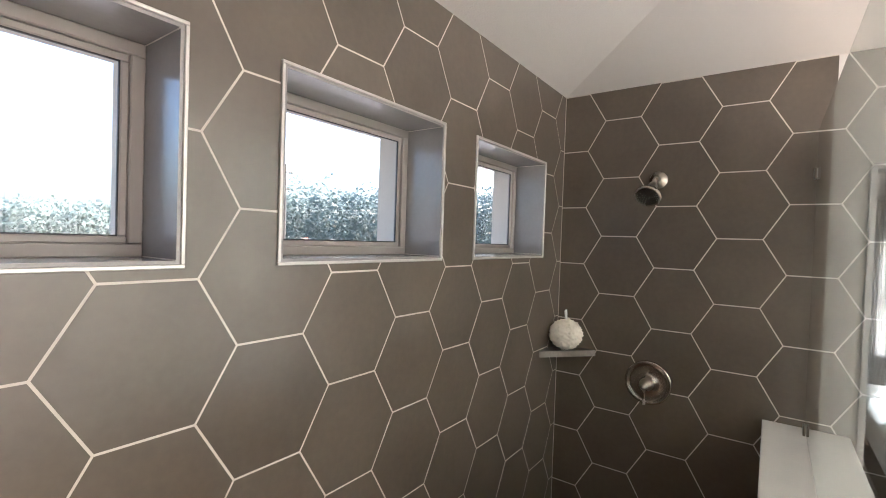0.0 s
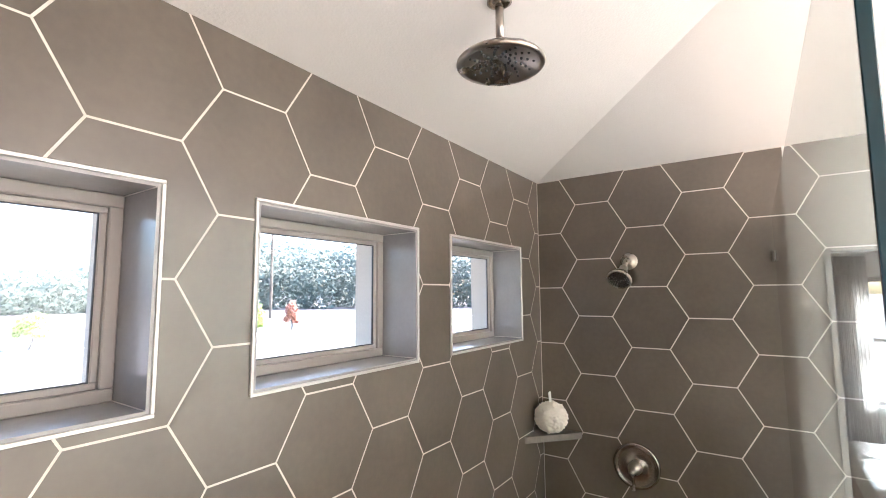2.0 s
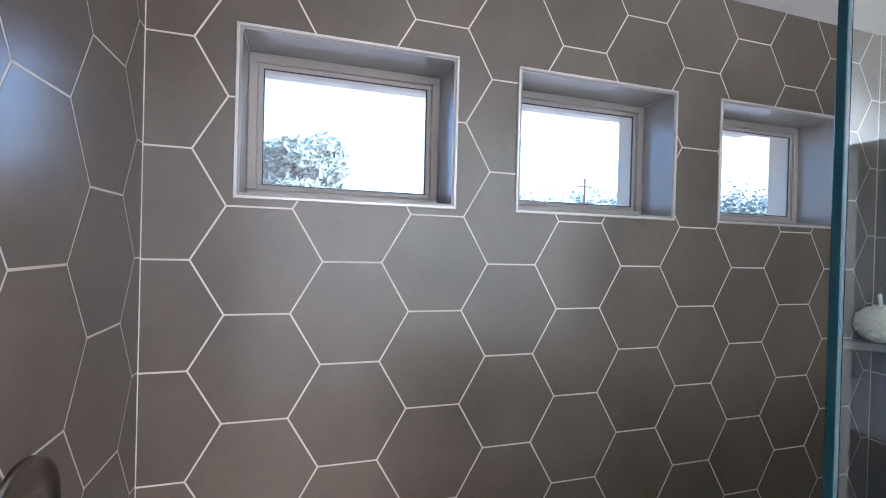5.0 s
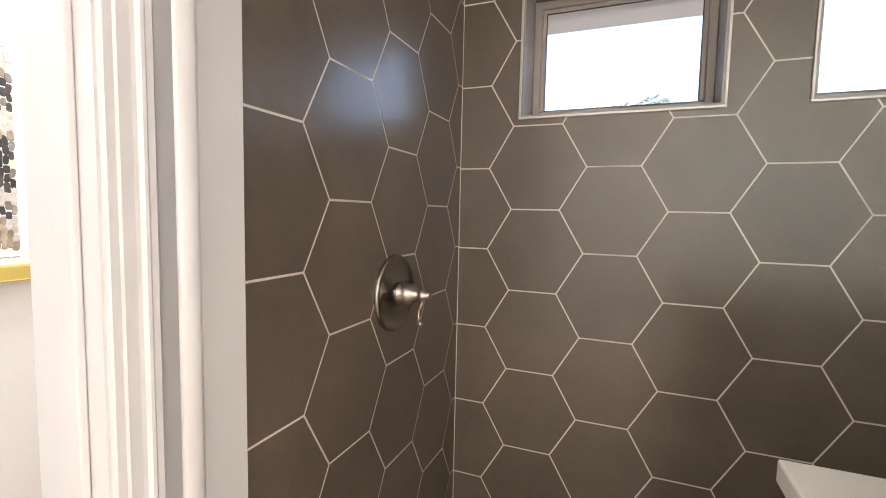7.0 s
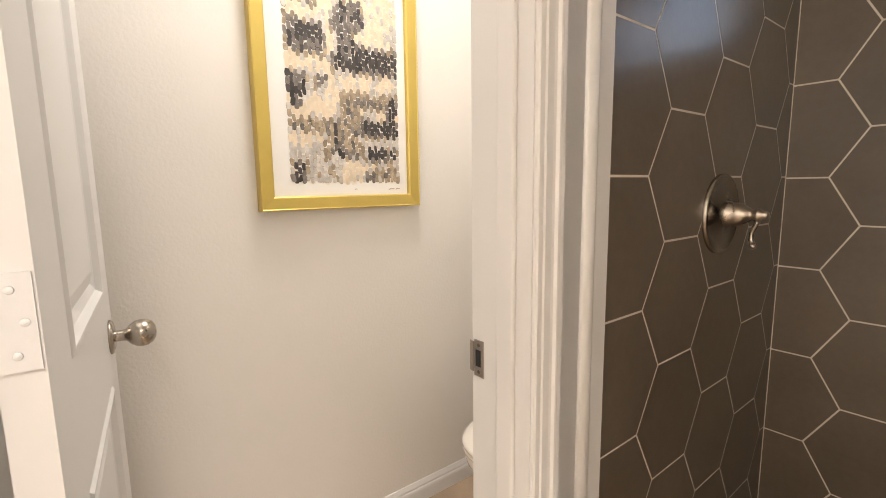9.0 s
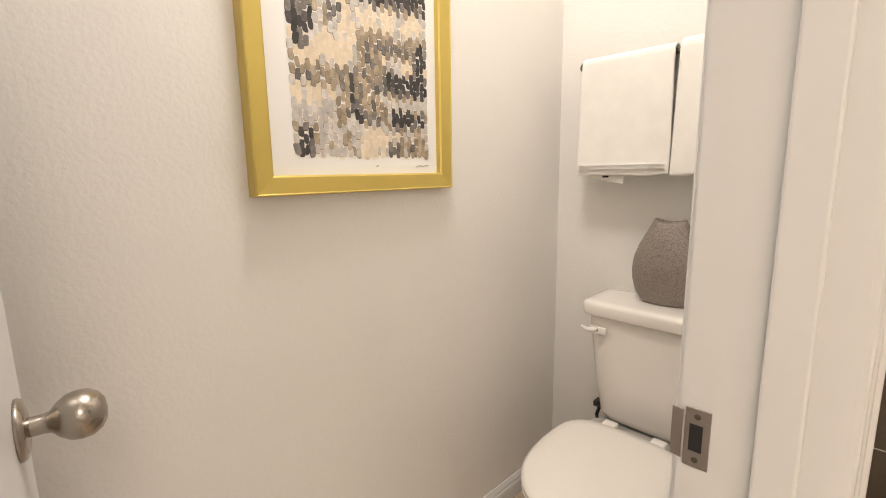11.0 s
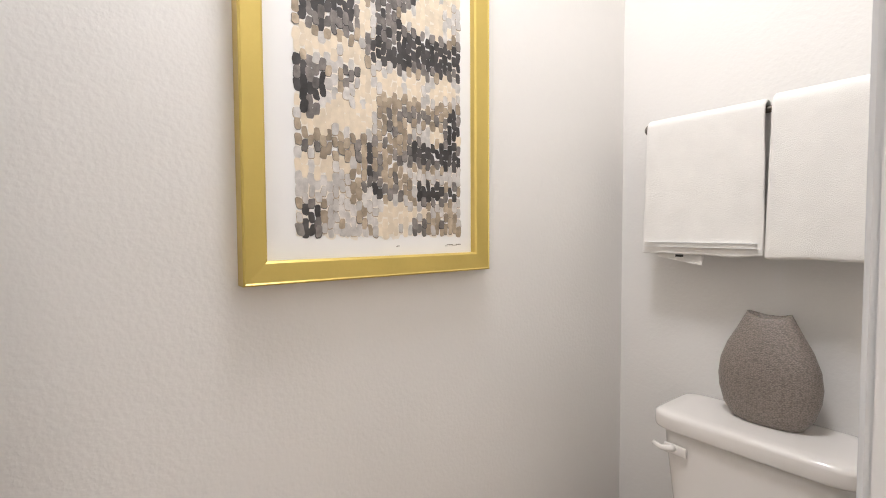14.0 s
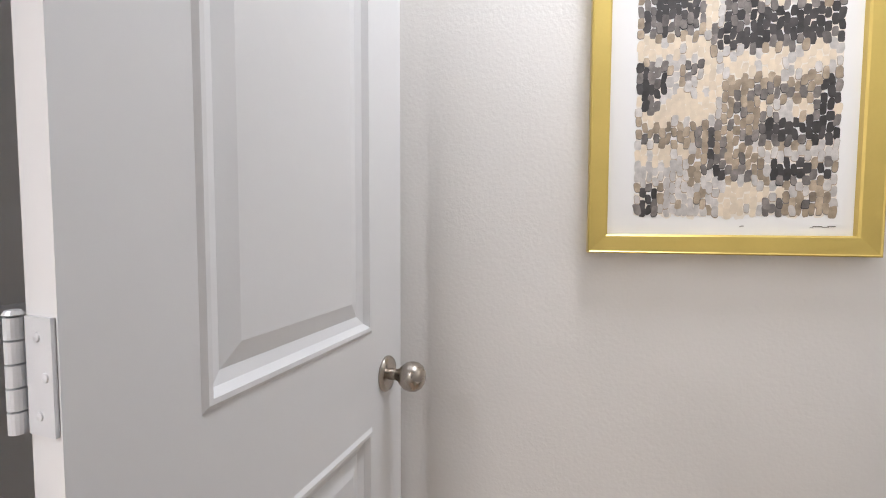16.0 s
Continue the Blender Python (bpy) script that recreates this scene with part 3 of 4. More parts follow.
for x, z, along in ((XE - 0.022, 2.20, False), (XE - 0.10, 1.052, True), (1.15, 1.052, True)):
    bm = bmesh.new()
    for s0 in (-0.016, 0.006):
        if along:
            box(x - 0.022, x + 0.022, s0, s0 + 0.010, z, z + 0.045, bm, bevel=0.002)
        else:
            box(x - 0.022, x + 0.022, s0, s0 + 0.010, z - 0.024, z + 0.024, bm, bevel=0.002)
    part("clamp", bm, M_NICKEL_DARK, gp, "small dark nickel glass clamp")


def shower_valve(name, m):
    """Round plate, stepped hub and a curved lever; local z points out of the wall."""
    v = thing(name, m, "brushed nickel shower valve with round plate on the tiles", "shower valve", "shower valves")
    part("plate", lathe([(0.117, 0), (0.117, 0.008), (0.114, 0.012), (0.109, 0.0135), (0.103, 0.012), (0.098, 0.008), (0.090, 0.0065), (0.060, 0.009), (0.043, 0.014), (0.036, 0.019), (0, 0.019)], 72), M_PLATE, v, smooth=True)
    part("hub", lathe([(0.036, 0.017), (0.037, 0.030), (0.034, 0.034), (0.034, 0.050), (0.031, 0.062), (0.024, 0.072), (0.019, 0.080), (0.015, 0.084), (0.0155, 0.092), (0.019, 0.097), (0.019, 0.103), (0.012, 0.110), (0.0125, 0.118), (0.009, 0.124), (0, 0.126)], 32), M_NICKEL, v, smooth=True)
    lev = [(0, -0.010, 0.096), (0, -0.022, 0.098), (0, -0.036, 0.092), (0, -0.052, 0.086), (0, -0.070, 0.086), (0, -0.082, 0.090)]
    bm = tube(lev, [0.008, 0.0075, 0.006, 0.0055, 0.006, 0.0085])
    lathe([(0, -0.009), (0.007, -0.006), (0.0095, 0), (0.007, 0.006), (0, 0.009)], 14, pose(0, -0.088, 0.092), bm)
    part("lever", bm, M_NICKEL, v, smooth=True)
    return v


EAST_OUT = Matrix(((0, 0, -1, 0), (-1, 0, 0, 0), (0, 1, 0, 0), (0, 0, 0, 1)))
WEST_OUT = Matrix(((0, 0, 1, 0), (1, 0, 0, 0), (0, 1, 0, 0), (0, 0, 0, 1)))
shower_valve("shower_valve", Matrix.Translation((XE - 0.001, -0.518, 1.12)) @ EAST_OUT)
shower_valve("shower_valve", Matrix.Translation((XW + 0.001, -0.572, 1.15)) @ WEST_OUT)

head = thing("wall_shower", pose(XE, -0.528, 2.205), "brushed nickel wall shower head with a dark spray face", "shower head")
part("flange", lathe([(0.045, 0), (0.045, 0.004), (0.040, 0.010), (0.030, 0.013), (0.026, 0.020), (0.016, 0.024), (0, 0.024)], 36, AXIS_MX), M_NICKEL, head, smooth=True)
part("arm", tube([(-0.01, 0, 0), (-0.05, 0.0, 0.004), (-0.085, 0.0, -0.008), (-0.115, 0.0, -0.034)], 0.0135), M_NICKEL, head, smooth=True)
tilt = pose(-0.118, 0.0, -0.036) @ Vector((-0.72, 0.12, -0.68)).to_track_quat("Z", "Y").to_matrix().to_4x4()
bell = part("bell", lathe([(0, -0.006), (0.015, -0.004), (0.021, 0.006), (0.019, 0.018), (0.024, 0.026), (0.028, 0.040), (0.040, 0.060), (0.056, 0.080), (0.063, 0.092), (0.063, 0.102), (0.058, 0.106), (0.053, 0.103)], 40, tilt), M_NICKEL, head, smooth=True)
face = part("spray_face", lathe([(0.054, 0.101), (0.030, 0.104), (0, 0.105)], 40, tilt), M_FACE, head, "dark spray face")
bm = bmesh.new()
for ring, count in ((0.012, 6), (0.024, 12), (0.036, 18), (0.047, 24)):
    for k in range(count):
        a = 2 * math.pi * k / count
        lathe([(0.0026, 0.103), (0.0022, 0.1075), (0, 0.108)], 6, tilt @ pose(ring * math.cos(a), ring * math.sin(a), 0), bm)
tagged(part("nozzle_field", bm, M_NICKEL, face), kind="stuff")

RAIN = (1.555, -0.568, 2.655)
rain = thing("ceiling_shower", pose(*RAIN), "round brushed nickel rain shower head hanging from the ceiling", "shower head")
part("disc", lathe([(0.014, 0.030), (0.040, 0.026), (0.085, 0.016), (0.112, 0.006), (0.119, -0.002), (0.119, -0.008), (0.113, -0.012), (0.104, -0.010)], 64), M_NICKEL, rain, smooth=True)
rf = part("spray_face", lathe([(0.106, -0.010), (0.100, -0.006), (0.060, 0.002), (0.012, 0.008), (0, 0.009)], 64), M_NICKEL, rain, "dished dark metal spray face", True)
bm = bmesh.new()
for k in range(12):
    for j in range(5):
        rr = 0.026 + 0.0155 * j
        a = 2 * math.pi * k / 12 + 0.10 * j
        lathe([(0.0042, 0.004), (0.0034, -0.004), (0.002, -0.0045), (0, -0.003)], 8, pose(rr * math.cos(a), rr * math.sin(a), 0.0065 - 0.13 * max(rr - 0.012, 0) + 0.001), bm)
tagged(part("nozzle_field", bm, M_NOZZLE, rf), kind="stuff")
part("collar", lathe([(0, 0.070), (0.0135, 0.068), (0.0165, 0.060), (0.0165, 0.040), (0.020, 0.034), (0.020, 0.026), (0, 0.026)], 28), M_NICKEL, rain, smooth=True)
part("arm", tube([(0, 0, 0.06), (0, 0, 0.172)], 0.0115), M_NICKEL, rain, smooth=True)
part("flange", lathe([(0.034, 0.190), (0.034, 0.172), (0.024, 0.165), (0.0115, 0.162)], 32), M_NICKEL, rain, smooth=True)

# corner shelf with bath pouf
bm = bmesh.new()
pts = [(XE, 0.0), (XE - 0.262, 0.0), (XE - 0.258, -0.012), (XE - 0.016, -0.226), (XE, -0.232)]
lo = [bm.verts.new((x, y, 1.212)) for x, y in pts]
hi = [bm.verts.new((x, y, 1.246)) for x, y in pts]
bm.faces.new(lo[::-1])
bm.faces.new(hi)
for k in range(len(pts)):
    bm.faces.new((lo[k], lo[(k + 1) % 5], hi[(k + 1) % 5], hi[k]))
solid("corner_shelf", bm, M_SHELF, "grey stone corner shelf in the tiled shower corner", "shelf")
pouf = thing("bath_pouf", pose(XE - 0.108, -0.092, 1.246) @ Matrix.Diagonal((1.32, 1.32, 1.32, 1)), "cream ruffled mesh bath pouf on the corner shelf", "bath pouf")
bm = bmesh.new()
bmesh.ops.create_icosphere(bm, subdivisions=5, radius=0.066)
for v in bm.verts:
    n0 = v.co.normalized()
    a = noise.noise(n0 * 4.5) * 0.6 + noise.noise(n0 * 9) * 0.55
    v.co = n0 * (0.066 + 0.022 * (abs(a) ** 0.6) - 0.006)
    v.co.z = max(v.co.z * 0.95, -0.066) + 0.066
part("ruffle", bm, M_POUF, pouf, smooth=True)
part("cord", tube([(0.0, 0, 0.12), (-0.004, 0.002, 0.150), (-0.010, 0.002, 0.168), (-0.004, 0.0, 0.172), (0.0, 0.0, 0.150), (0.004, 0, 0.12)], 0.0042), M_LINEN, pouf, "white hanging cord", True)

# ---- toilet room ----
pic = thing("framed_picture", pose(WC_W + 0.001, -1.3755, 1.169), "abstract watercolour dabs in a brushed gold frame on the wall", "picture")
W2, HT, FW, FD = 0.2745, 0.757, 0.041, 0.034


def frame_bar(p0, p1, q1, q0):
    """One mitred side of the frame between outer corners p and inner corners q (y, z)."""
    prof = [(0.0, 0.0), (FD, 0.0), (FD + 0.002, 0.06), (FD, 0.12), (FD - 0.003, 0.90), (FD - 0.006, 1.0), (0.012, 1.0), (0.0, 1.0)]
    loops = []
    for o, i in ((p0, q0), (p1, q1)):
        loops.append([(x, o[0] + (i[0] - o[0]) * f, o[1] + (i[1] - o[1]) * f) for x, f in prof])
    return loft(loops)


outer = [(-W2, 0), (W2, 0), (W2, HT), (-W2, HT)]
inner = [(-W2 + FW, FW), (W2 - FW, FW), (W2 - FW, HT - FW), (-W2 + FW, HT - FW)]
for k in range(4):
    q = (k + 1) % 4
    part("frame_side", frame_bar(outer[k], outer[q], inner[q], inner[k]), M_GOLD, pic)
sheet = part("paper", box(0.004, 0.014, -W2 + FW - 0.002, W2 - FW + 0.002, FW - 0.002, HT - FW + 0.002), M_PAPER, pic, "white paper with a margin")
AY0, AY1, AZ0, AZ1 = -0.178, 0.202, 0.083, 0.668
# patches of one ink in the painting, in shares of its width and height: left, right, bottom, top
CHARCOAL = [(0.0, 0.13, 0.0, 0.075), (0.70, 0.75, 0.015, 0.05), (0.70, 0.98, 0.125, 0.18), (0.41, 0.46, 0.14, 0.18), (0.365, 0.42, 0.215, 0.335), (0.64, 0.98, 0.265, 0.33), (0.90, 1.0, 0.24, 0.45),
            (0.0, 0.08, 0.40, 0.55), (0.36, 0.62, 0.585, 0.66), (0.55, 1.0, 0.61, 0.71), (0.12, 0.30, 0.70, 0.79), (0.60, 0.66, 0.86, 0.93), (0.45, 0.52, 0.90, 0.95)]
GREY = [(0.0, 0.15, 0.06, 0.115), (0.68, 1.0, 0.11, 0.19), (0.42, 0.56, 0.13, 0.19), (0.60, 1.0, 0.24, 0.345), (0.55, 0.76, 0.415, 0.445), (0.0, 0.14, 0.38, 0.56), (0.24, 0.32, 0.49, 0.54),
        (0.42, 1.0, 0.58, 0.73), (0.0, 0.34, 0.65, 0.81), (0.42, 0.58, 0.70, 0.92), (0.55, 0.69, 0.80, 0.95), (0.66, 0.77, 0.0, 0.06)]
TAUPE = [(0.0, 0.36, 0.255, 0.345), (0.46, 0.66, 0.125, 0.19), (0.28, 0.42, 0.13, 0.25), (0.44, 1.0, 0.39, 0.49), (0.42, 0.62, 0.19, 0.39), (0.80, 1.0, 0.0, 0.07), (0.0, 0.32, 0.64, 0.70), (0.0, 0.28, 0.88, 0.99), (0.38, 0.46, 0.76, 0.86)]
PALE = [(0.12, 0.44, 0.0, 0.13), (0.0, 0.30, 0.10, 0.20), (0.62, 1.0, 0.19, 0.255), (0.42, 0.60, 0.19, 0.36), (0.12, 0.34, 0.47, 0.57), (0.76, 1.0, 0.03, 0.11), (0.95, 1.0, 0.50, 0.62), (0.93, 1.0, 0.74, 0.84)]


def ink(u, v):
    """Which ink lies at that place; the patches have ragged edges."""
    u += 0.035 * noise.noise(Vector((u * 9, v * 13, 1.7)))
    v += 0.022 * noise.noise(Vector((u * 9, v * 13, 6.2)))
    for k, patches in enumerate((CHARCOAL, GREY, TAUPE, PALE)):
        if any(a <= u <= b and c <= v <= d for a, b, c, d in patches):
            return k
    return 4


def blended(u, v):
    """The ink there, running into that of its surroundings."""
    around = [ink(u + du, v + dv) for du, dv in ((0, 0), (0, 0), (0.018, 0), (-0.018, 0), (0, 0.012), (0, -0.012))]
    return sum(around) / len(around)


rnd = random.Random(5)
dabs = [bmesh.new() for _ in M_INK]
wash = bmesh.new()
cols, rows = 32, 25
pu, pv = (AY1 - AY0) / cols, (AZ1 - AZ0) / rows
for i in range(cols):
    for j in range(rows + i % 2):
        u = (i + 0.5) / cols
        v = min(max((j + (0.0 if i % 2 else 0.5)) / rows, 0.012), 0.988)
        k = min(4, max(0, round(blended(u, v) + rnd.uniform(-0.68, 0.45))))
        cy, cz = AY0 + (AY1 - AY0) * u + rnd.uniform(-0.001, 0.001), AZ0 + (AZ1 - AZ0) * v + rnd.uniform(-0.002, 0.002)
        hw, hh = pu * rnd.uniform(0.48, 0.68), pv * rnd.uniform(0.42, 0.58)
        x = 0.0144 + rnd.random() * 0.0004
        lean = rnd.uniform(-0.2, 0.2)
        ring = []
        for a in range(14):
            c, s0 = math.cos(a * math.pi / 7), math.sin(a * math.pi / 7)
            dy = hw * math.copysign(abs(c) ** 0.6, c) * rnd.uniform(0.9, 1.1)
            dz = hh * math.copysign(abs(s0) ** 0.6, s0) * rnd.uniform(0.92, 1.08)
            ring.append((dy + dz * lean, dz))
        rim = k - 1 if k in (1, 2, 3) and rnd.random() < 0.5 else k
        dabs[rim].faces.new([dabs[rim].verts.new((x, cy + p, cz + q)) for p, q in ring])
        if rim < k:
            # pigment pooled at the edge, paler inside
            dabs[k].faces.new([dabs[k].verts.new((x + 0.00045, cy + p * 0.86, cz + 0.0007 + q * 0.91)) for p, q in ring])
        if k > 2 or rnd.random() < 0.25:
            ww, wh = rnd.uniform(0.009, 0.015), rnd.uniform(0.012, 0.019)
            x2 = 0.01415 + rnd.random() * 0.0002
            wash.faces.new([wash.verts.new((x2, min(max(cy + ww * math.cos(a * math.pi / 6) * rnd.uniform(0.8, 1.1), AY0), AY1), cz + wh * math.sin(a * math.pi / 6) * rnd.uniform(0.8, 1.1))) for a in range(12)])
tagged(part("wash", wash, M_WASH, sheet, "soft beige watercolour wash"), kind="stuff")
for name, b0, mat in zip(("black_paint", "grey_paint", "taupe_paint", "pale_paint", "beige_paint"), dabs, M_INK):
    tagged(part(name, b0, mat, sheet), kind="stuff")
for name, marks in (("signature", ((0.158, 0.006, 0.007), (0.163, 0.017, 0.003), (0.179, 0.012, 0.005), (0.189, 0.014, 0.002))), ("edition_mark", ((0.030, 0.003, 0.004), (0.0325, 0.006, 0.002)))):
    bm = bmesh.new()
    for k, (y0, w0, h0) in enumerate(marks):
        box(0.0141, 0.0146, y0, y0 + w0, 0.060 - h0 / 2, 0.060 - h0 / 2 + 0.0012 + 0.0006 * (k % 2), bm)
    part(name, bm, M_INK[1], sheet, "thin illegible pencil marks")

# baseboards
BASE = [(0.0, 0.0), (0.013, 0.0), (0.013, 0.050), (0.0115, 0.058), (0.009, 0.062), (0.009, 0.070), (0.006, 0.078), (0.003, 0.086), (0.0, 0.086)]
solid("baseboard", loft([[(WC_W + a, WC_S, b) for a, b in BASE], [(WC_W + a, WC_N, b) for a, b in BASE]]), M_TRIM, "white moulded baseboard", "baseboard", "structure")
solid("baseboard_north", loft([[(WC_W + 0.014, WC_N - a, b) for a, b in BASE], [(WC_E - 0.014, WC_N - a, b) for a, b in BASE]]), M_TRIM, "white moulded baseboard", "baseboard", "structure")
solid("baseboard_east", loft([[(WC_E - a, DOOR_N + 0.063, b) for a, b in BASE], [(WC_E - a, WC_N, b) for a, b in BASE]]), M_TRIM, "white moulded baseboard", "baseboard", "structure")

# towel bar and towels
BAR_Y, BAR_Z = WC_N - 0.078, 1.543
bar = thing("towel_bar", pose(-0.386, WC_N, BAR_Z), "dark nickel towel bar with round ends on the wall", "towel bar")
part("bar", tube([(-0.290, -0.078, 0), (0.294, -0.078, 0)], 0.0085), M_NICKEL_DARK, bar, smooth=True)
for dx in (-0.286, 0.291):
    part("bracket", lathe([(0.030, 0), (0.030, 0.006), (0.022, 0.012), (0.013, 0.018), (0.012, 0.050), (0.015, 0.066), (0.0185, 0.078), (0.016, 0.089), (0.009, 0.095), (0, 0.096)], 28, pose(dx, 0, 0, 90)), M_NICKEL_DARK, bar, smooth=True)


def towel(x0, x1, drop, back, thick, label, seed):
    """A folded towel over the bar: down in front, over the top, down behind."""
    r = 0.012
    path = []
    for k in range(15):
        path.append((-(r + 0.004) - 0.006 * (1 - k / 14) ** 2, -drop + drop * k / 14))
    for k in range(1, 8):
        a = math.pi * k / 8
        path.append((-(r + 0.004) * math.cos(a), (r + 0.004) * math.sin(a)))
    for k in range(9):
        path.append((r + 0.004, -back * k / 8))
    n = 26
    bm = bmesh.new()
    grid = []
    for i in range(n + 1):
        x = x0 + (x1 - x0) * i / n
        col = []
        for j, (y, z) in enumerate(path):
            low = max(0.0, -z) / drop
            wob = noise.noise(Vector((x * 9, z * 4, seed))) * 0.006 * low + noise.noise(Vector((x * 30, z * 16, seed))) * 0.0012
            edge = 0.006 * low * (1 if i == n else -1 if i == 0 else 0)
            dz = noise.noise(Vector((x * 12, seed, 2))) * 0.005 * low
            col.append(bm.verts.new((x + edge + noise.noise(Vector((z * 12, seed, i * 0.1))) * 0.002, BAR_Y + y - abs(wob) if y < 0 else BAR_Y + y, BAR_Z + z + dz)))
        grid.append(col)
    for a, b in zip(grid, grid[1:]):
        for j in range(len(path) - 1):
            bm.faces.new((a[j], b[j], b[j + 1], a[j + 1]))
    bmesh.ops.recalc_face_normals(bm, faces=bm.faces)
    me = mesh_of("towel", bm, M_TOWEL, True)
    ob = tagged(new("towel", me), label, "towel", "towels on the bar")
    so = ob.modifiers.new("thickness", "SOLIDIFY")
    so.thickness, so.offset = thick, 1.0
    bv = ob.modifiers.new("round", "BEVEL")
    bv.width, bv.segments, bv.limit_method, bv.angle_limit = thick * 0.42, 3, "ANGLE", radians(50)
    return ob


t1 = towel(-0.674, -0.388, 0.350, 0.33, 0.009, "thin folded white towel with a hem over the dark bar", 1.0)
t2 = towel(-0.373, -0.112, 0.352, 0.34, 0.017, "thick folded white terry towel over the dark bar", 4.0)
bm = bmesh.new()
for k in range(2):
    box(-0.670, -0.392, BAR_Y - 0.0385 - 0.001 * k, BAR_Y - 0.030, BAR_Z - 0.318 - 0.012 * k, BAR_Z - 0.3165 - 0.012 * k, bm)
part("hem_stitch", bm, M_LINEN, t1)
bm = loft([[(-0.660, BAR_Y - 0.012, 1.215), (-0.520, BAR_Y - 0.014, 1.215), (-0.520, BAR_Y - 0.008, 1.215), (-0.660, BAR_Y - 0.006, 1.215)], [(-0.640, BAR_Y - 0.016, 1.184), (-0.522, BAR_Y - 0.020, 1.166), (-0.522, BAR_Y - 0.014, 1.166), (-0.640, BAR_Y - 0.010, 1.184)]])
flap = part("folded_corner", bm, M_TOWEL, t1)
part("care_label", box(-0.590, -0.570, BAR_Y - 0.0215, BAR_Y - 0.019, 1.186, 1.192), M_BLACK, flap, "small dark sewn label")

# toilet
TX = -0.385
wc = thing("toilet", pose(TX, WC_N, 0) @ Matrix.Diagonal((0.982, 0.975, 1.004, 1)), "white two-piece toilet with closed lid against the wall", "toilet")
tank = loft([superloop(0, -0.110, z, hx, hy, 6.0, 56) for z, hx, hy in ((0.395, 0.09, 0.055), (0.402, 0.130, 0.078), (0.425, 0.148, 0.088), (0.55, 0.170, 0.094), (0.70, 0.190, 0.098), (0.748, 0.194, 0.099))])
tk = part("tank", tank, M_PORCELAIN, wc, smooth=True)
lid = [superloop(0, -0.112, z, hx, hy, 7.0, 64) for z, hx, hy in ((0.7485, 0.206, 0.107), (0.7505, 0.2105, 0.1115), (0.756, 0.2125, 0.1135), (0.781, 0.2135, 0.1145), (0.788, 0.2115, 0.1125), (0.792, 0.2065, 0.1075), (0.7945, 0.197, 0.098), (0.7955, 0.17, 0.08))]
part("tank_lid", loft(lid), M_PORCELAIN, wc, smooth=True)
bm = box(-0.176, -0.118, -0.2185, -0.2095, 0.690, 0.716, bevel=0.004)
merge(bm, tube([(-0.150, -0.214, 0.707), (-0.158, -0.226, 0.707), (-0.176, -0.229, 0.704), (-0.198, -0.227, 0.709)], [0.009, 0.008, 0.0065, 0.006]))
part("flush_lever", bm, M_PORCELAIN, wc, "white flush lever", True)


def bowl_loop(z, hx, front, back, power=2.3):
    """An egg-shaped loop: rounder in front, squarer behind."""
    cy = -0.42
    out = []
    for k in range(48):
        a = 2 * math.pi * k / 48
        c, s0 = math.cos(a), math.sin(a)
        p = power if s0 < 0 else 3.2
        out.append((hx * math.copysign(abs(c) ** (2 / p), c), cy + (front if s0 < 0 else back) * math.copysign(abs(s0) ** (2 / p), s0), z))
    return out


bowl = loft([bowl_loop(z, hx, f, b) for z, hx, f, b in ((0.0, 0.115, 0.16, 0.25), (0.02, 0.118, 0.165, 0.25), (0.06, 0.108, 0.15, 0.24), (0.16, 0.100, 0.15, 0.24), (0.24, 0.125, 0.20, 0.25), (0.31, 0.160, 0.255, 0.27), (0.36, 0.178, 0.29, 0.28), (0.385, 0.182, 0.297, 0.28), (0.395, 0.178, 0.293, 0.28))])
part("bowl", bowl, M_PORCELAIN, wc, smooth=True)
seat = loft([bowl_loop(z, hx, f, 0.145) for z, hx, f in ((0.397, 0.176, 0.292), (0.400, 0.184, 0.302), (0.410, 0.186, 0.305), (0.414, 0.182, 0.300))])
part("seat", seat, M_SEAT, wc, smooth=True)
cover = loft([bowl_loop(z, hx, f, b) for z, hx, f, b in ((0.4155, 0.180, 0.298, 0.145), (0.419, 0.186, 0.305, 0.148), (0.428, 0.186, 0.305, 0.148), (0.435, 0.176, 0.292, 0.140), (0.439, 0.14, 0.24, 0.11), (0.4405, 0.08, 0.14, 0.06))])
part("seat_lid", cover, M_SEAT, wc, smooth=True)
for dx in (-0.075, 0.075):
    part("seat_hinge", box(dx - 0.022, dx + 0.022, -0.272, -0.232, 0.396, 0.428, bevel=0.006), M_SEAT, wc, smooth=True)
part("caution_mark", box(-0.02, 0.03, -0.262, -0.250, 0.3955, 0.3962), M_INK[3], wc, "faint moulded mark")
bm = tube([(-0.175, -0.11, 0.40), (-0.185, -0.115, 0.36), (-0.20, -0.06, 0.28), (-0.20, -0.03, 0.20)], 0.006)
box(-0.192, -0.168, -0.135, -0.095, 0.398, 0.418, bm, bevel=0.004)
part("supply_hose", bm, M_BLACK, wc, "black supply hose and fitting")
part("fitting_nut", tube([(-0.176, -0.10, 0.425), (-0.150, -0.10, 0.436)], 0.010), M_BLUE, wc, "dark blue plastic nut")

# vase on the tank
vase = thing("vase", pose(-0.373, WC_N - 0.088, 0.7995), "flattened taupe ceramic vase with a woven texture on the toilet tank", "vase")
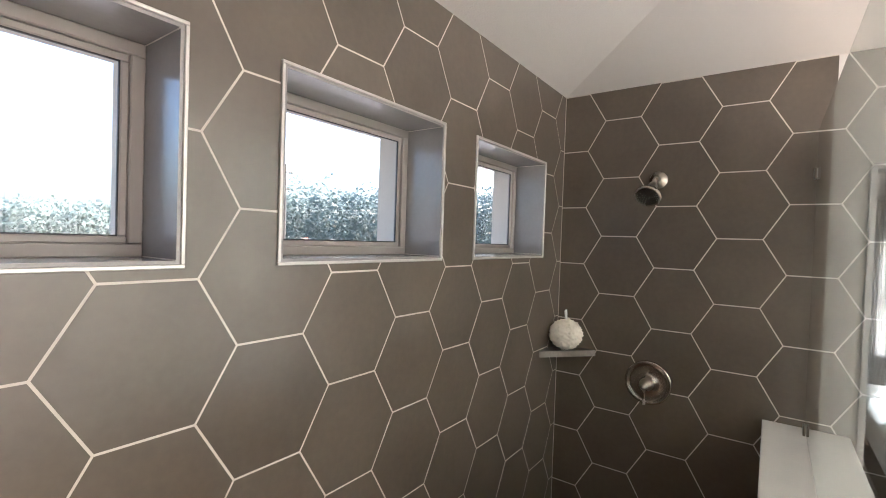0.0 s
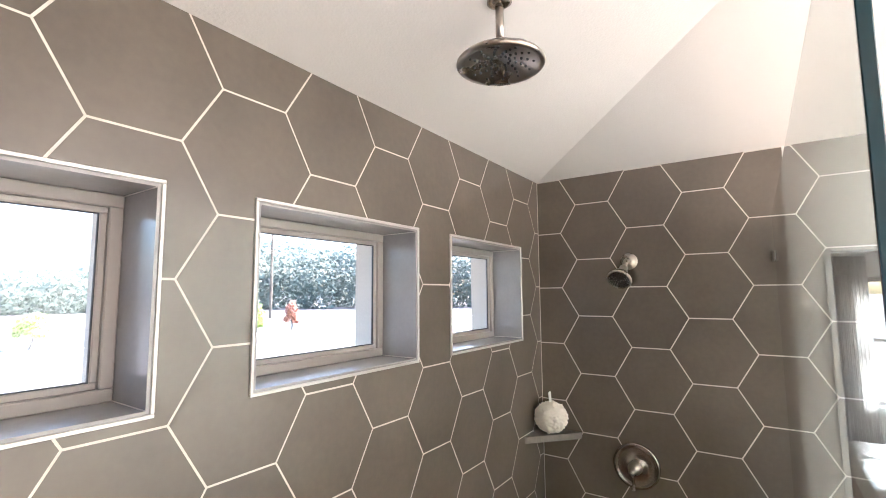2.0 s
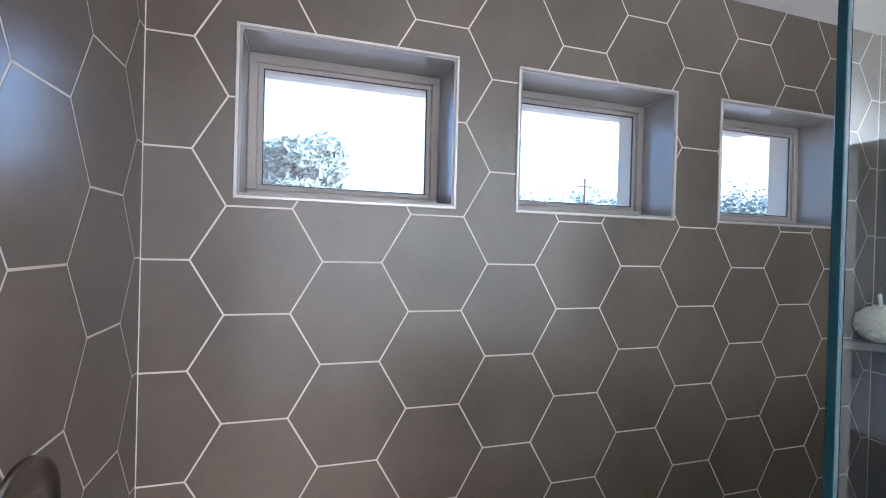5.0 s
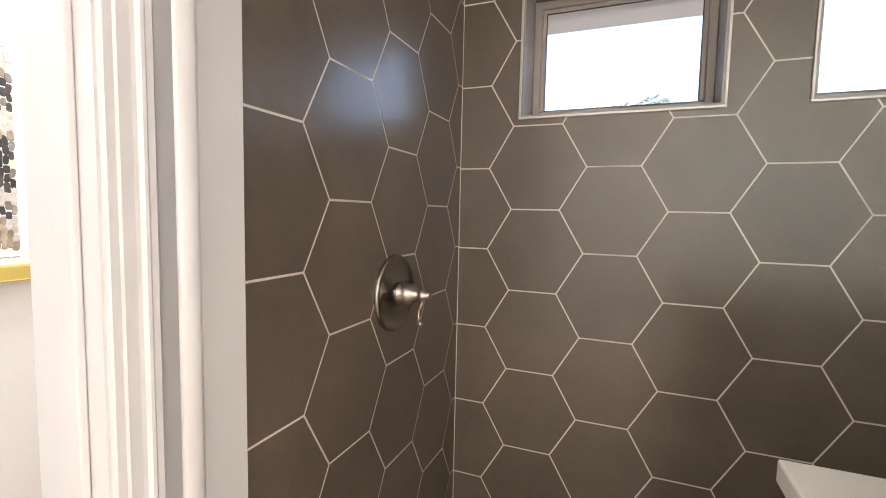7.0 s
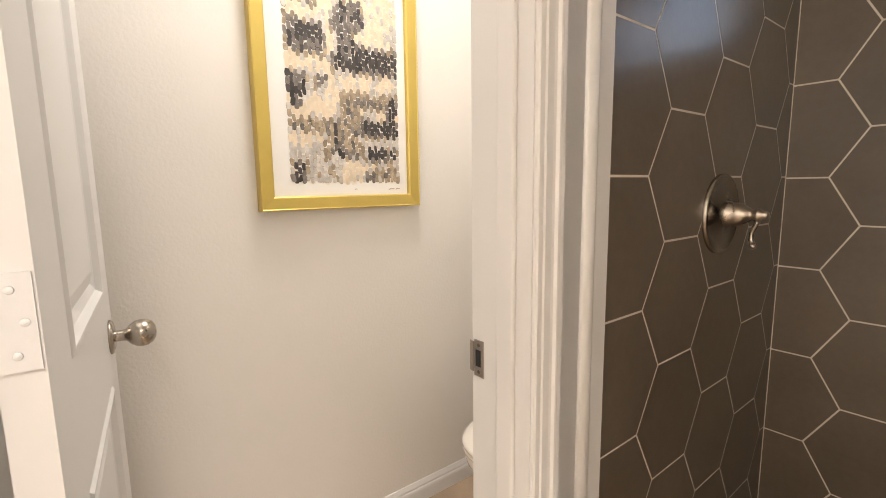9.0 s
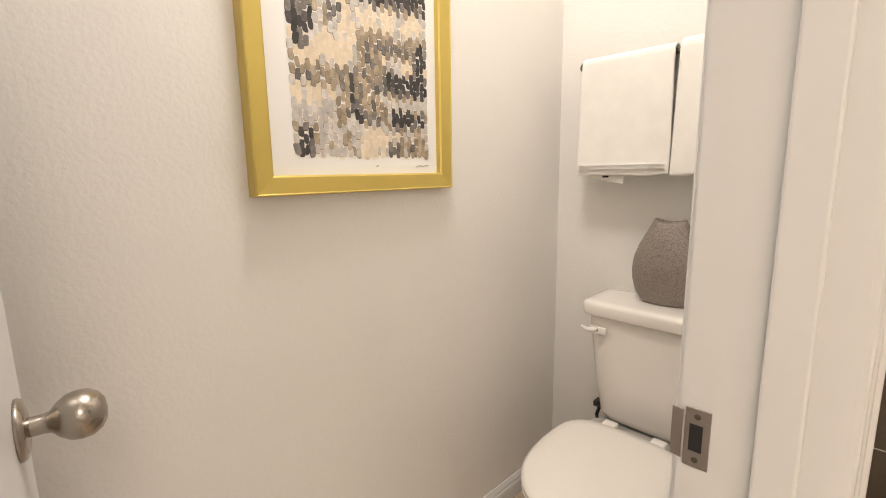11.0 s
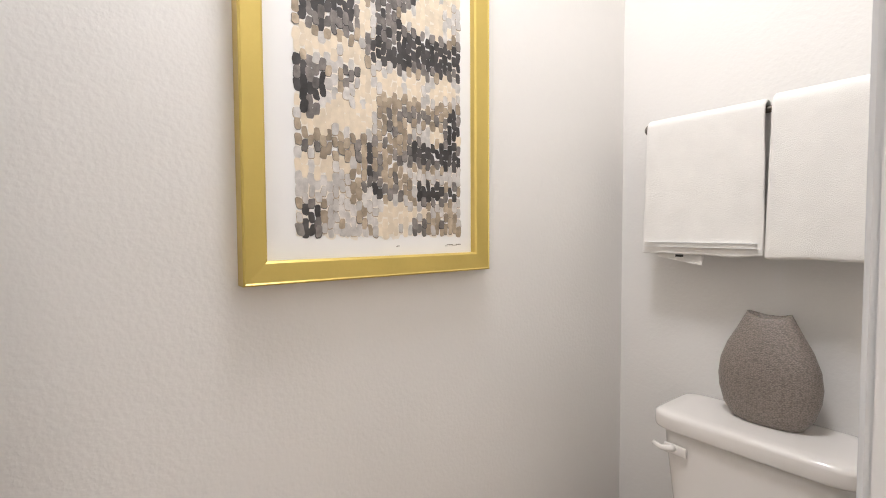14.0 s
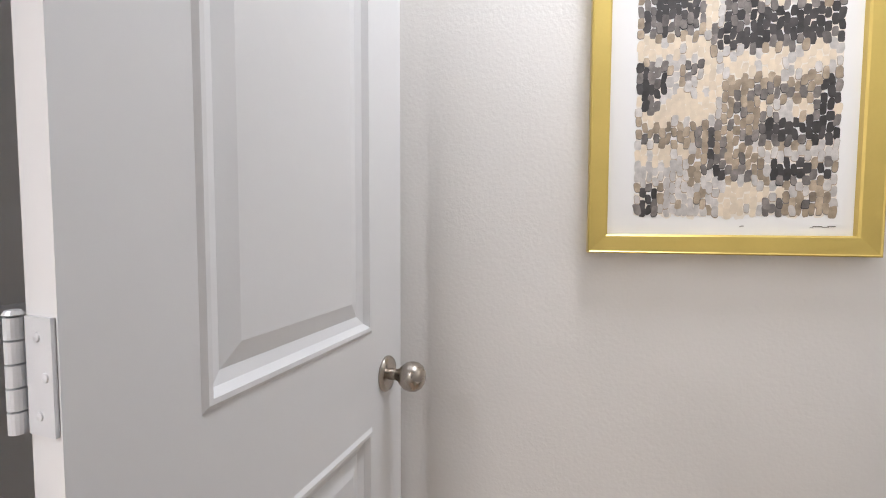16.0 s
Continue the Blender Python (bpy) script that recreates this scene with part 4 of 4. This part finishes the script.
prof = [(0.0, 0.064, 0.034), (0.004, 0.073, 0.038), (0.03, 0.092, 0.046), (0.07, 0.103, 0.052), (0.10, 0.1055, 0.053), (0.14, 0.101, 0.051), (0.18, 0.087, 0.044), (0.22, 0.066, 0.035), (0.25, 0.051, 0.028), (0.262, 0.045, 0.025)]
loops = []
for z, hx, hy in prof:
    lp = superloop(0, 0, z, hx, hy, 2.2, 48)
    dip = 0.010 * max(0, (z - 0.20) / 0.062)
    loops.append([(x, y, zz - dip * (1 - (x / hx) ** 2)) for x, y, zz in lp])
loops.append([(x * 0.90, y * 0.88, z) for x, y, z in loops[-1]])
loops.append([(x * 0.95, y * 0.95, z - 0.05) for x, y, z in loops[-1]])
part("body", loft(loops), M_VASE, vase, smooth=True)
bm = loft([[(x * s0, y * s0, z + dz) for x, y, z in loops[9]] for s0, dz in ((1.012, -0.001), (1.012, 0.0012), (0.93, 0.0012))], caps=False)
part("rim", bm, M_NICKEL, vase, "thin pale metallic rim")

# paper holder
ph = thing("toilet_paper_holder", pose(WC_E, -1.107, 0.803), "brushed nickel toilet paper holder without a roll on the wall", "paper holder")
for dy in (-0.095, 0.095):
    part("post", lathe([(0.026, 0), (0.026, 0.004), (0.019, 0.010), (0.011, 0.016), (0.010, 0.040), (0.015, 0.062), (0.0185, 0.078), (0.0175, 0.090), (0.010, 0.097), (0, 0.098)], 24, pose(0, dy, 0) @ AXIS_MX), M_NICKEL, ph, smooth=True)
part("bar", tube([(-0.080, y, 0) for y in (-0.095, -0.05, -0.045, 0.045, 0.05, 0.095)], [0.0125, 0.0125, 0.0155, 0.0155, 0.0125, 0.0125], 16), M_NICKEL, ph, smooth=True)

# ---- outside ----
solid("ground", box(-400, 400, Y_OUT + 0.01, 800, -0.9, -0.35), M_EARTH, "bare sunlit building ground reaching the horizon", "ground", "structure")
solid("ground_east", box(BX + 0.16, 400, -400, Y_OUT, -0.9, -0.35), M_EARTH, "bare sunlit ground", "ground", "structure")
solid("road", box(-300, 300, 24, 31, -0.352, -0.33), M_ROAD, "grey asphalt road beyond the lot", "road", "structure")
solid("kerb", box(-300, 300, 23.7, 24, -0.36, -0.22, bevel=0.02), M_QUARTZ, "pale concrete kerb", "kerb", "structure")


def leafy(bm, center, rx, ry, rz, count, size, rng):
    """Many small leaf clumps scattered in an uneven cloud."""
    for _ in range(count):
        d = Vector((rng.gauss(0, 1), rng.gauss(0, 1), rng.gauss(0, 1))).normalized() * rng.uniform(0.35, 1.0) ** 0.5
        d *= 0.8 + 0.35 * noise.noise(d * 2.3 + Vector(center) * 0.3)
        c = Vector((center[0] + d.x * rx, center[1] + d.y * ry, center[2] + d.z * rz))
        u = Vector((rng.gauss(0, 1), rng.gauss(0, 1), rng.gauss(0, 1))).normalized()
        w = u.orthogonal().normalized()
        s0 = size * rng.uniform(0.6, 1.4)
        bm.faces.new([bm.verts.new(c + p) for p in (u * s0, w * s0 * 0.6, -u * s0, -w * s0 * 0.6)])


def tree(x, y, height, spread, seed, leaf, size, label, count=1500):
    rng = random.Random(seed)
    t = thing("tree", pose(x, y, -0.35), label, "tree", "trees outside")
    bm = tube([(0, 0, 0), (0.1, 0, height * 0.25), (0, 0.1, height * 0.55), (0.1, 0, height * 0.9)], [height * 0.022, height * 0.017, height * 0.01, height * 0.003], 8)
    for k in range(7):
        a, z = k * 2.4, height * (0.3 + 0.08 * k)
        merge(bm, tube([(0, 0, z), (math.cos(a) * spread * 0.35, math.sin(a) * spread * 0.35, z + height * 0.07), (math.cos(a) * spread * 0.7, math.sin(a) * spread * 0.7, z + height * 0.16)], [height * 0.008, height * 0.005, height * 0.002], 6))
    part("trunk", bm, M_BARK, t)
    bm = bmesh.new()
    for k in range(9):
        a = k * 2.4
        zc = height * (0.38 + 0.06 * k)
        rr = spread * (0.62 - 0.03 * k)
        leafy(bm, (math.cos(a) * rr * 0.8, math.sin(a) * rr * 0.8, zc), spread * 0.45, spread * 0.45, height * 0.13, count // 9, size, rng)
    tagged(part("crown", bm, leaf, t), kind="stuff")
    return t


tree(0.2, 36, 11.0, 5.5, 1, M_LEAF, 0.30, "broad green tree beyond the road", 5200)
tree(-6.5, 45, 11.0, 5.0, 2, M_LEAF, 0.35, "tall green tree beyond the road", 3000)
tree(15.6, 22.2, 2.0, 0.75, 3, M_LEAF_LIGHT, 0.09, "small yellow-green shrub by the road", 1500)
tree(18.4, 22.6, 2.1, 0.55, 4, M_LEAF_RED, 0.09, "small russet young tree by the road", 800)
tree(7.0, 26.0, 1.7, 0.9, 6, M_LEAF_LIGHT, 0.10, "small yellow-green shrub by the road", 800)
rng = random.Random(9)
woods = bmesh.new()
for k in range(150):
    a = radians(-30 + 110 * k / 150 + rng.uniform(-0.5, 0.5))
    dist = rng.uniform(78, 96)
    rise = min(max((math.degrees(a) - 17) / 12, 0.0), 1.0)
    hgt = dist * math.tan(radians(3.0 + 4.6 * rise)) * rng.uniform(0.86, 1.12) + 2.0
    leafy(woods, (dist * math.sin(a), dist * math.cos(a), hgt * 0.36), 3.6, 3.6, hgt * 0.66, 800, 0.33, rng)
solid("far_woods", woods, M_LEAF, "line of green woods along the horizon", "woods", "stuff")
for x, y, hgt in ((29.0, 40.0, 9.5), (24.5, 58.0, 10.0)):
    p0 = thing("utility_pole", pose(x, y, -0.35), "thin wooden utility pole by the road", "utility pole", "utility poles")
    part("pole", tube([(0, 0, 0), (0, 0, hgt)], [0.16, 0.11]), M_BARK, p0)
    part("crossarm", box(-0.9, 0.9, -0.06, 0.06, hgt - 0.9, hgt - 0.75), M_BARK, p0)
    part("crossarm", box(-0.6, 0.6, -0.06, 0.06, hgt - 2.6, hgt - 2.47), M_BARK, p0)
hs = thing("house", pose(-9, 34, -0.35), "low house with white walls and grey shingle roof", "house")
part("wall", box(-8, 8, 0, 9, 0, 1.9), M_STUCCO, hs)
part("roof", loft([[(-8.6, -0.6, 1.85), (8.6, -0.6, 1.85), (8.6, 9.6, 1.85), (-8.6, 9.6, 1.85)], [(-5, 4.2, 4.6), (5, 4.2, 4.6), (5, 4.8, 4.6), (-5, 4.8, 4.6)]]), M_ROOF, hs)
for k in range(4):
    part("window", box(-6 + 3.6 * k, -4.8 + 3.6 * k, -0.03, 0.05, 0.7, 1.6), M_GLASS_EDGE, hs)

# ---- pieces: floor planks and wall tiles ----
prnd = random.Random(3)
xx = WC_W + 0.001
while xx < WC_E - 0.02:
    x1 = min(xx + 0.178, WC_E - 0.001)
    yy = WC_S - prnd.random() * 0.9
    while yy < WC_N:
        y1 = min(yy + 1.2, WC_N)
        if y1 > WC_S:
            part("plank", box(xx, x1 - 0.002, max(yy, WC_S), y1 - 0.002, -0.0098, 0.0), M_PLANK, floor_toilet)
        yy += 1.2
    xx += 0.178


def clip(poly, axis, limit, keep_low):
    out = []
    for a, b in zip(poly, poly[1:] + poly[:1]):
        ina = a[axis] <= limit if keep_low else a[axis] >= limit
        inb = b[axis] <= limit if keep_low else b[axis] >= limit
        if ina:
            out.append(a)
        if ina != inb:
            f = (limit - a[axis]) / (b[axis] - a[axis])
            out.append((a[0] + (b[0] - a[0]) * f, a[1] + (b[1] - a[1]) * f))
    return out


def hexes(c0, d0, u0, u1, v0, v1, holes, place, wall):
    """Hexagon tiles of one wall, cut at its edges and round the openings; place(u, v, out) gives the point in the room."""
    r = S - 0.0032
    for i in range(-30, 31):
        cu = c0 + 1.5 * S * i
        if cu + S < u0 or cu - S > u1:
            continue
        for j in range(-12, 13):
            cv = d0 + H * (j + 0.5 * (i % 2))
            if cv + H / 2 < v0 or cv - H / 2 > v1:
                continue
            poly = [(cu + r * math.cos(k * math.pi / 3), cv + r * math.sin(k * math.pi / 3)) for k in range(6)]
            for axis, limit, low in ((0, u0, False), (0, u1, True), (1, v0, False), (1, v1, True)):
                poly = clip(poly, axis, limit, low) if len(poly) > 2 else poly
            pieces = [poly] if len(poly) > 2 else []
            for a0, a1, b0, b1 in holes:
                done = []
                for p in pieces:
                    mid = clip(clip(p, 0, a0, False), 0, a1, True) if p else []
                    if len(mid) < 3:
                        done.append(p)
                        continue
                    done += [clip(p, 0, a0, True), clip(p, 0, a1, False), clip(mid, 1, b0, True), clip(mid, 1, b1, False)]
                pieces = [p for p in done if len(p) > 2]
            pieces = [p for p in pieces if max(q[0] for q in p) - min(q[0] for q in p) > 0.004 and max(q[1] for q in p) - min(q[1] for q in p) > 0.004]
            if not pieces:
                continue
            bm = bmesh.new()
            lift = 0.00012 * math.sin(i * 3.1 + j * 5.7)
            for p in pieces:
                lo = [bm.verts.new(place(u, v, -TD - 0.001)) for u, v in p]
                hi = [bm.verts.new(place(u, v, lift)) for u, v in p]
                bm.faces.new(hi)
                for k in range(len(p)):
                    q = (k + 1) % len(p)
                    bm.faces.new((lo[k], lo[q], hi[q], hi[k]))
            part("tile", bm, M_TILE, wall)


G = 0.0025
holes = [(a - 0.0072, b + 0.0072, WIN_Z0 - 0.0072, WIN_Z1 + 0.0072) for a, b in WINDOWS]
hexes(1.85 * S, 1.254, XW + G, XE - G, FLOOR, CEIL + 0.001, holes, lambda u, v, o: (u, -o, v), wall_north)
hexes(-0.800, 1.2585, YW_END, -G, FLOOR, CEIL + 0.001, [], lambda u, v, o: (XW + o, u, v), wall_west)
hexes(-0.900, 2.392, YE_END, -G, FLOOR, CEIL + 0.001, [], lambda u, v, o: (XE - o, u, v), wall_east)


# ---- the shower, bathroom, bedroom and yard are drawn in the tile's measure: bring them to metres ----
TOILET_ROOM = {"wall_door", "wall_toilet_west", "wall_toilet_north", "wall_toilet_south", "wall_toilet_east", "ceiling_toilet", "floor_toilet", "door_frame", "door_1",
               "framed_picture", "baseboard", "baseboard_north", "baseboard_east", "towel_bar", "towel", "toilet", "vase", "toilet_paper_holder"}
for ob in list(scene.objects):
    if ob.parent is None and ob.type in {"MESH", "EMPTY"} and ob.name.split(".")[0] not in TOILET_ROOM:
        ob.matrix_world = MODULE @ ob.matrix_world
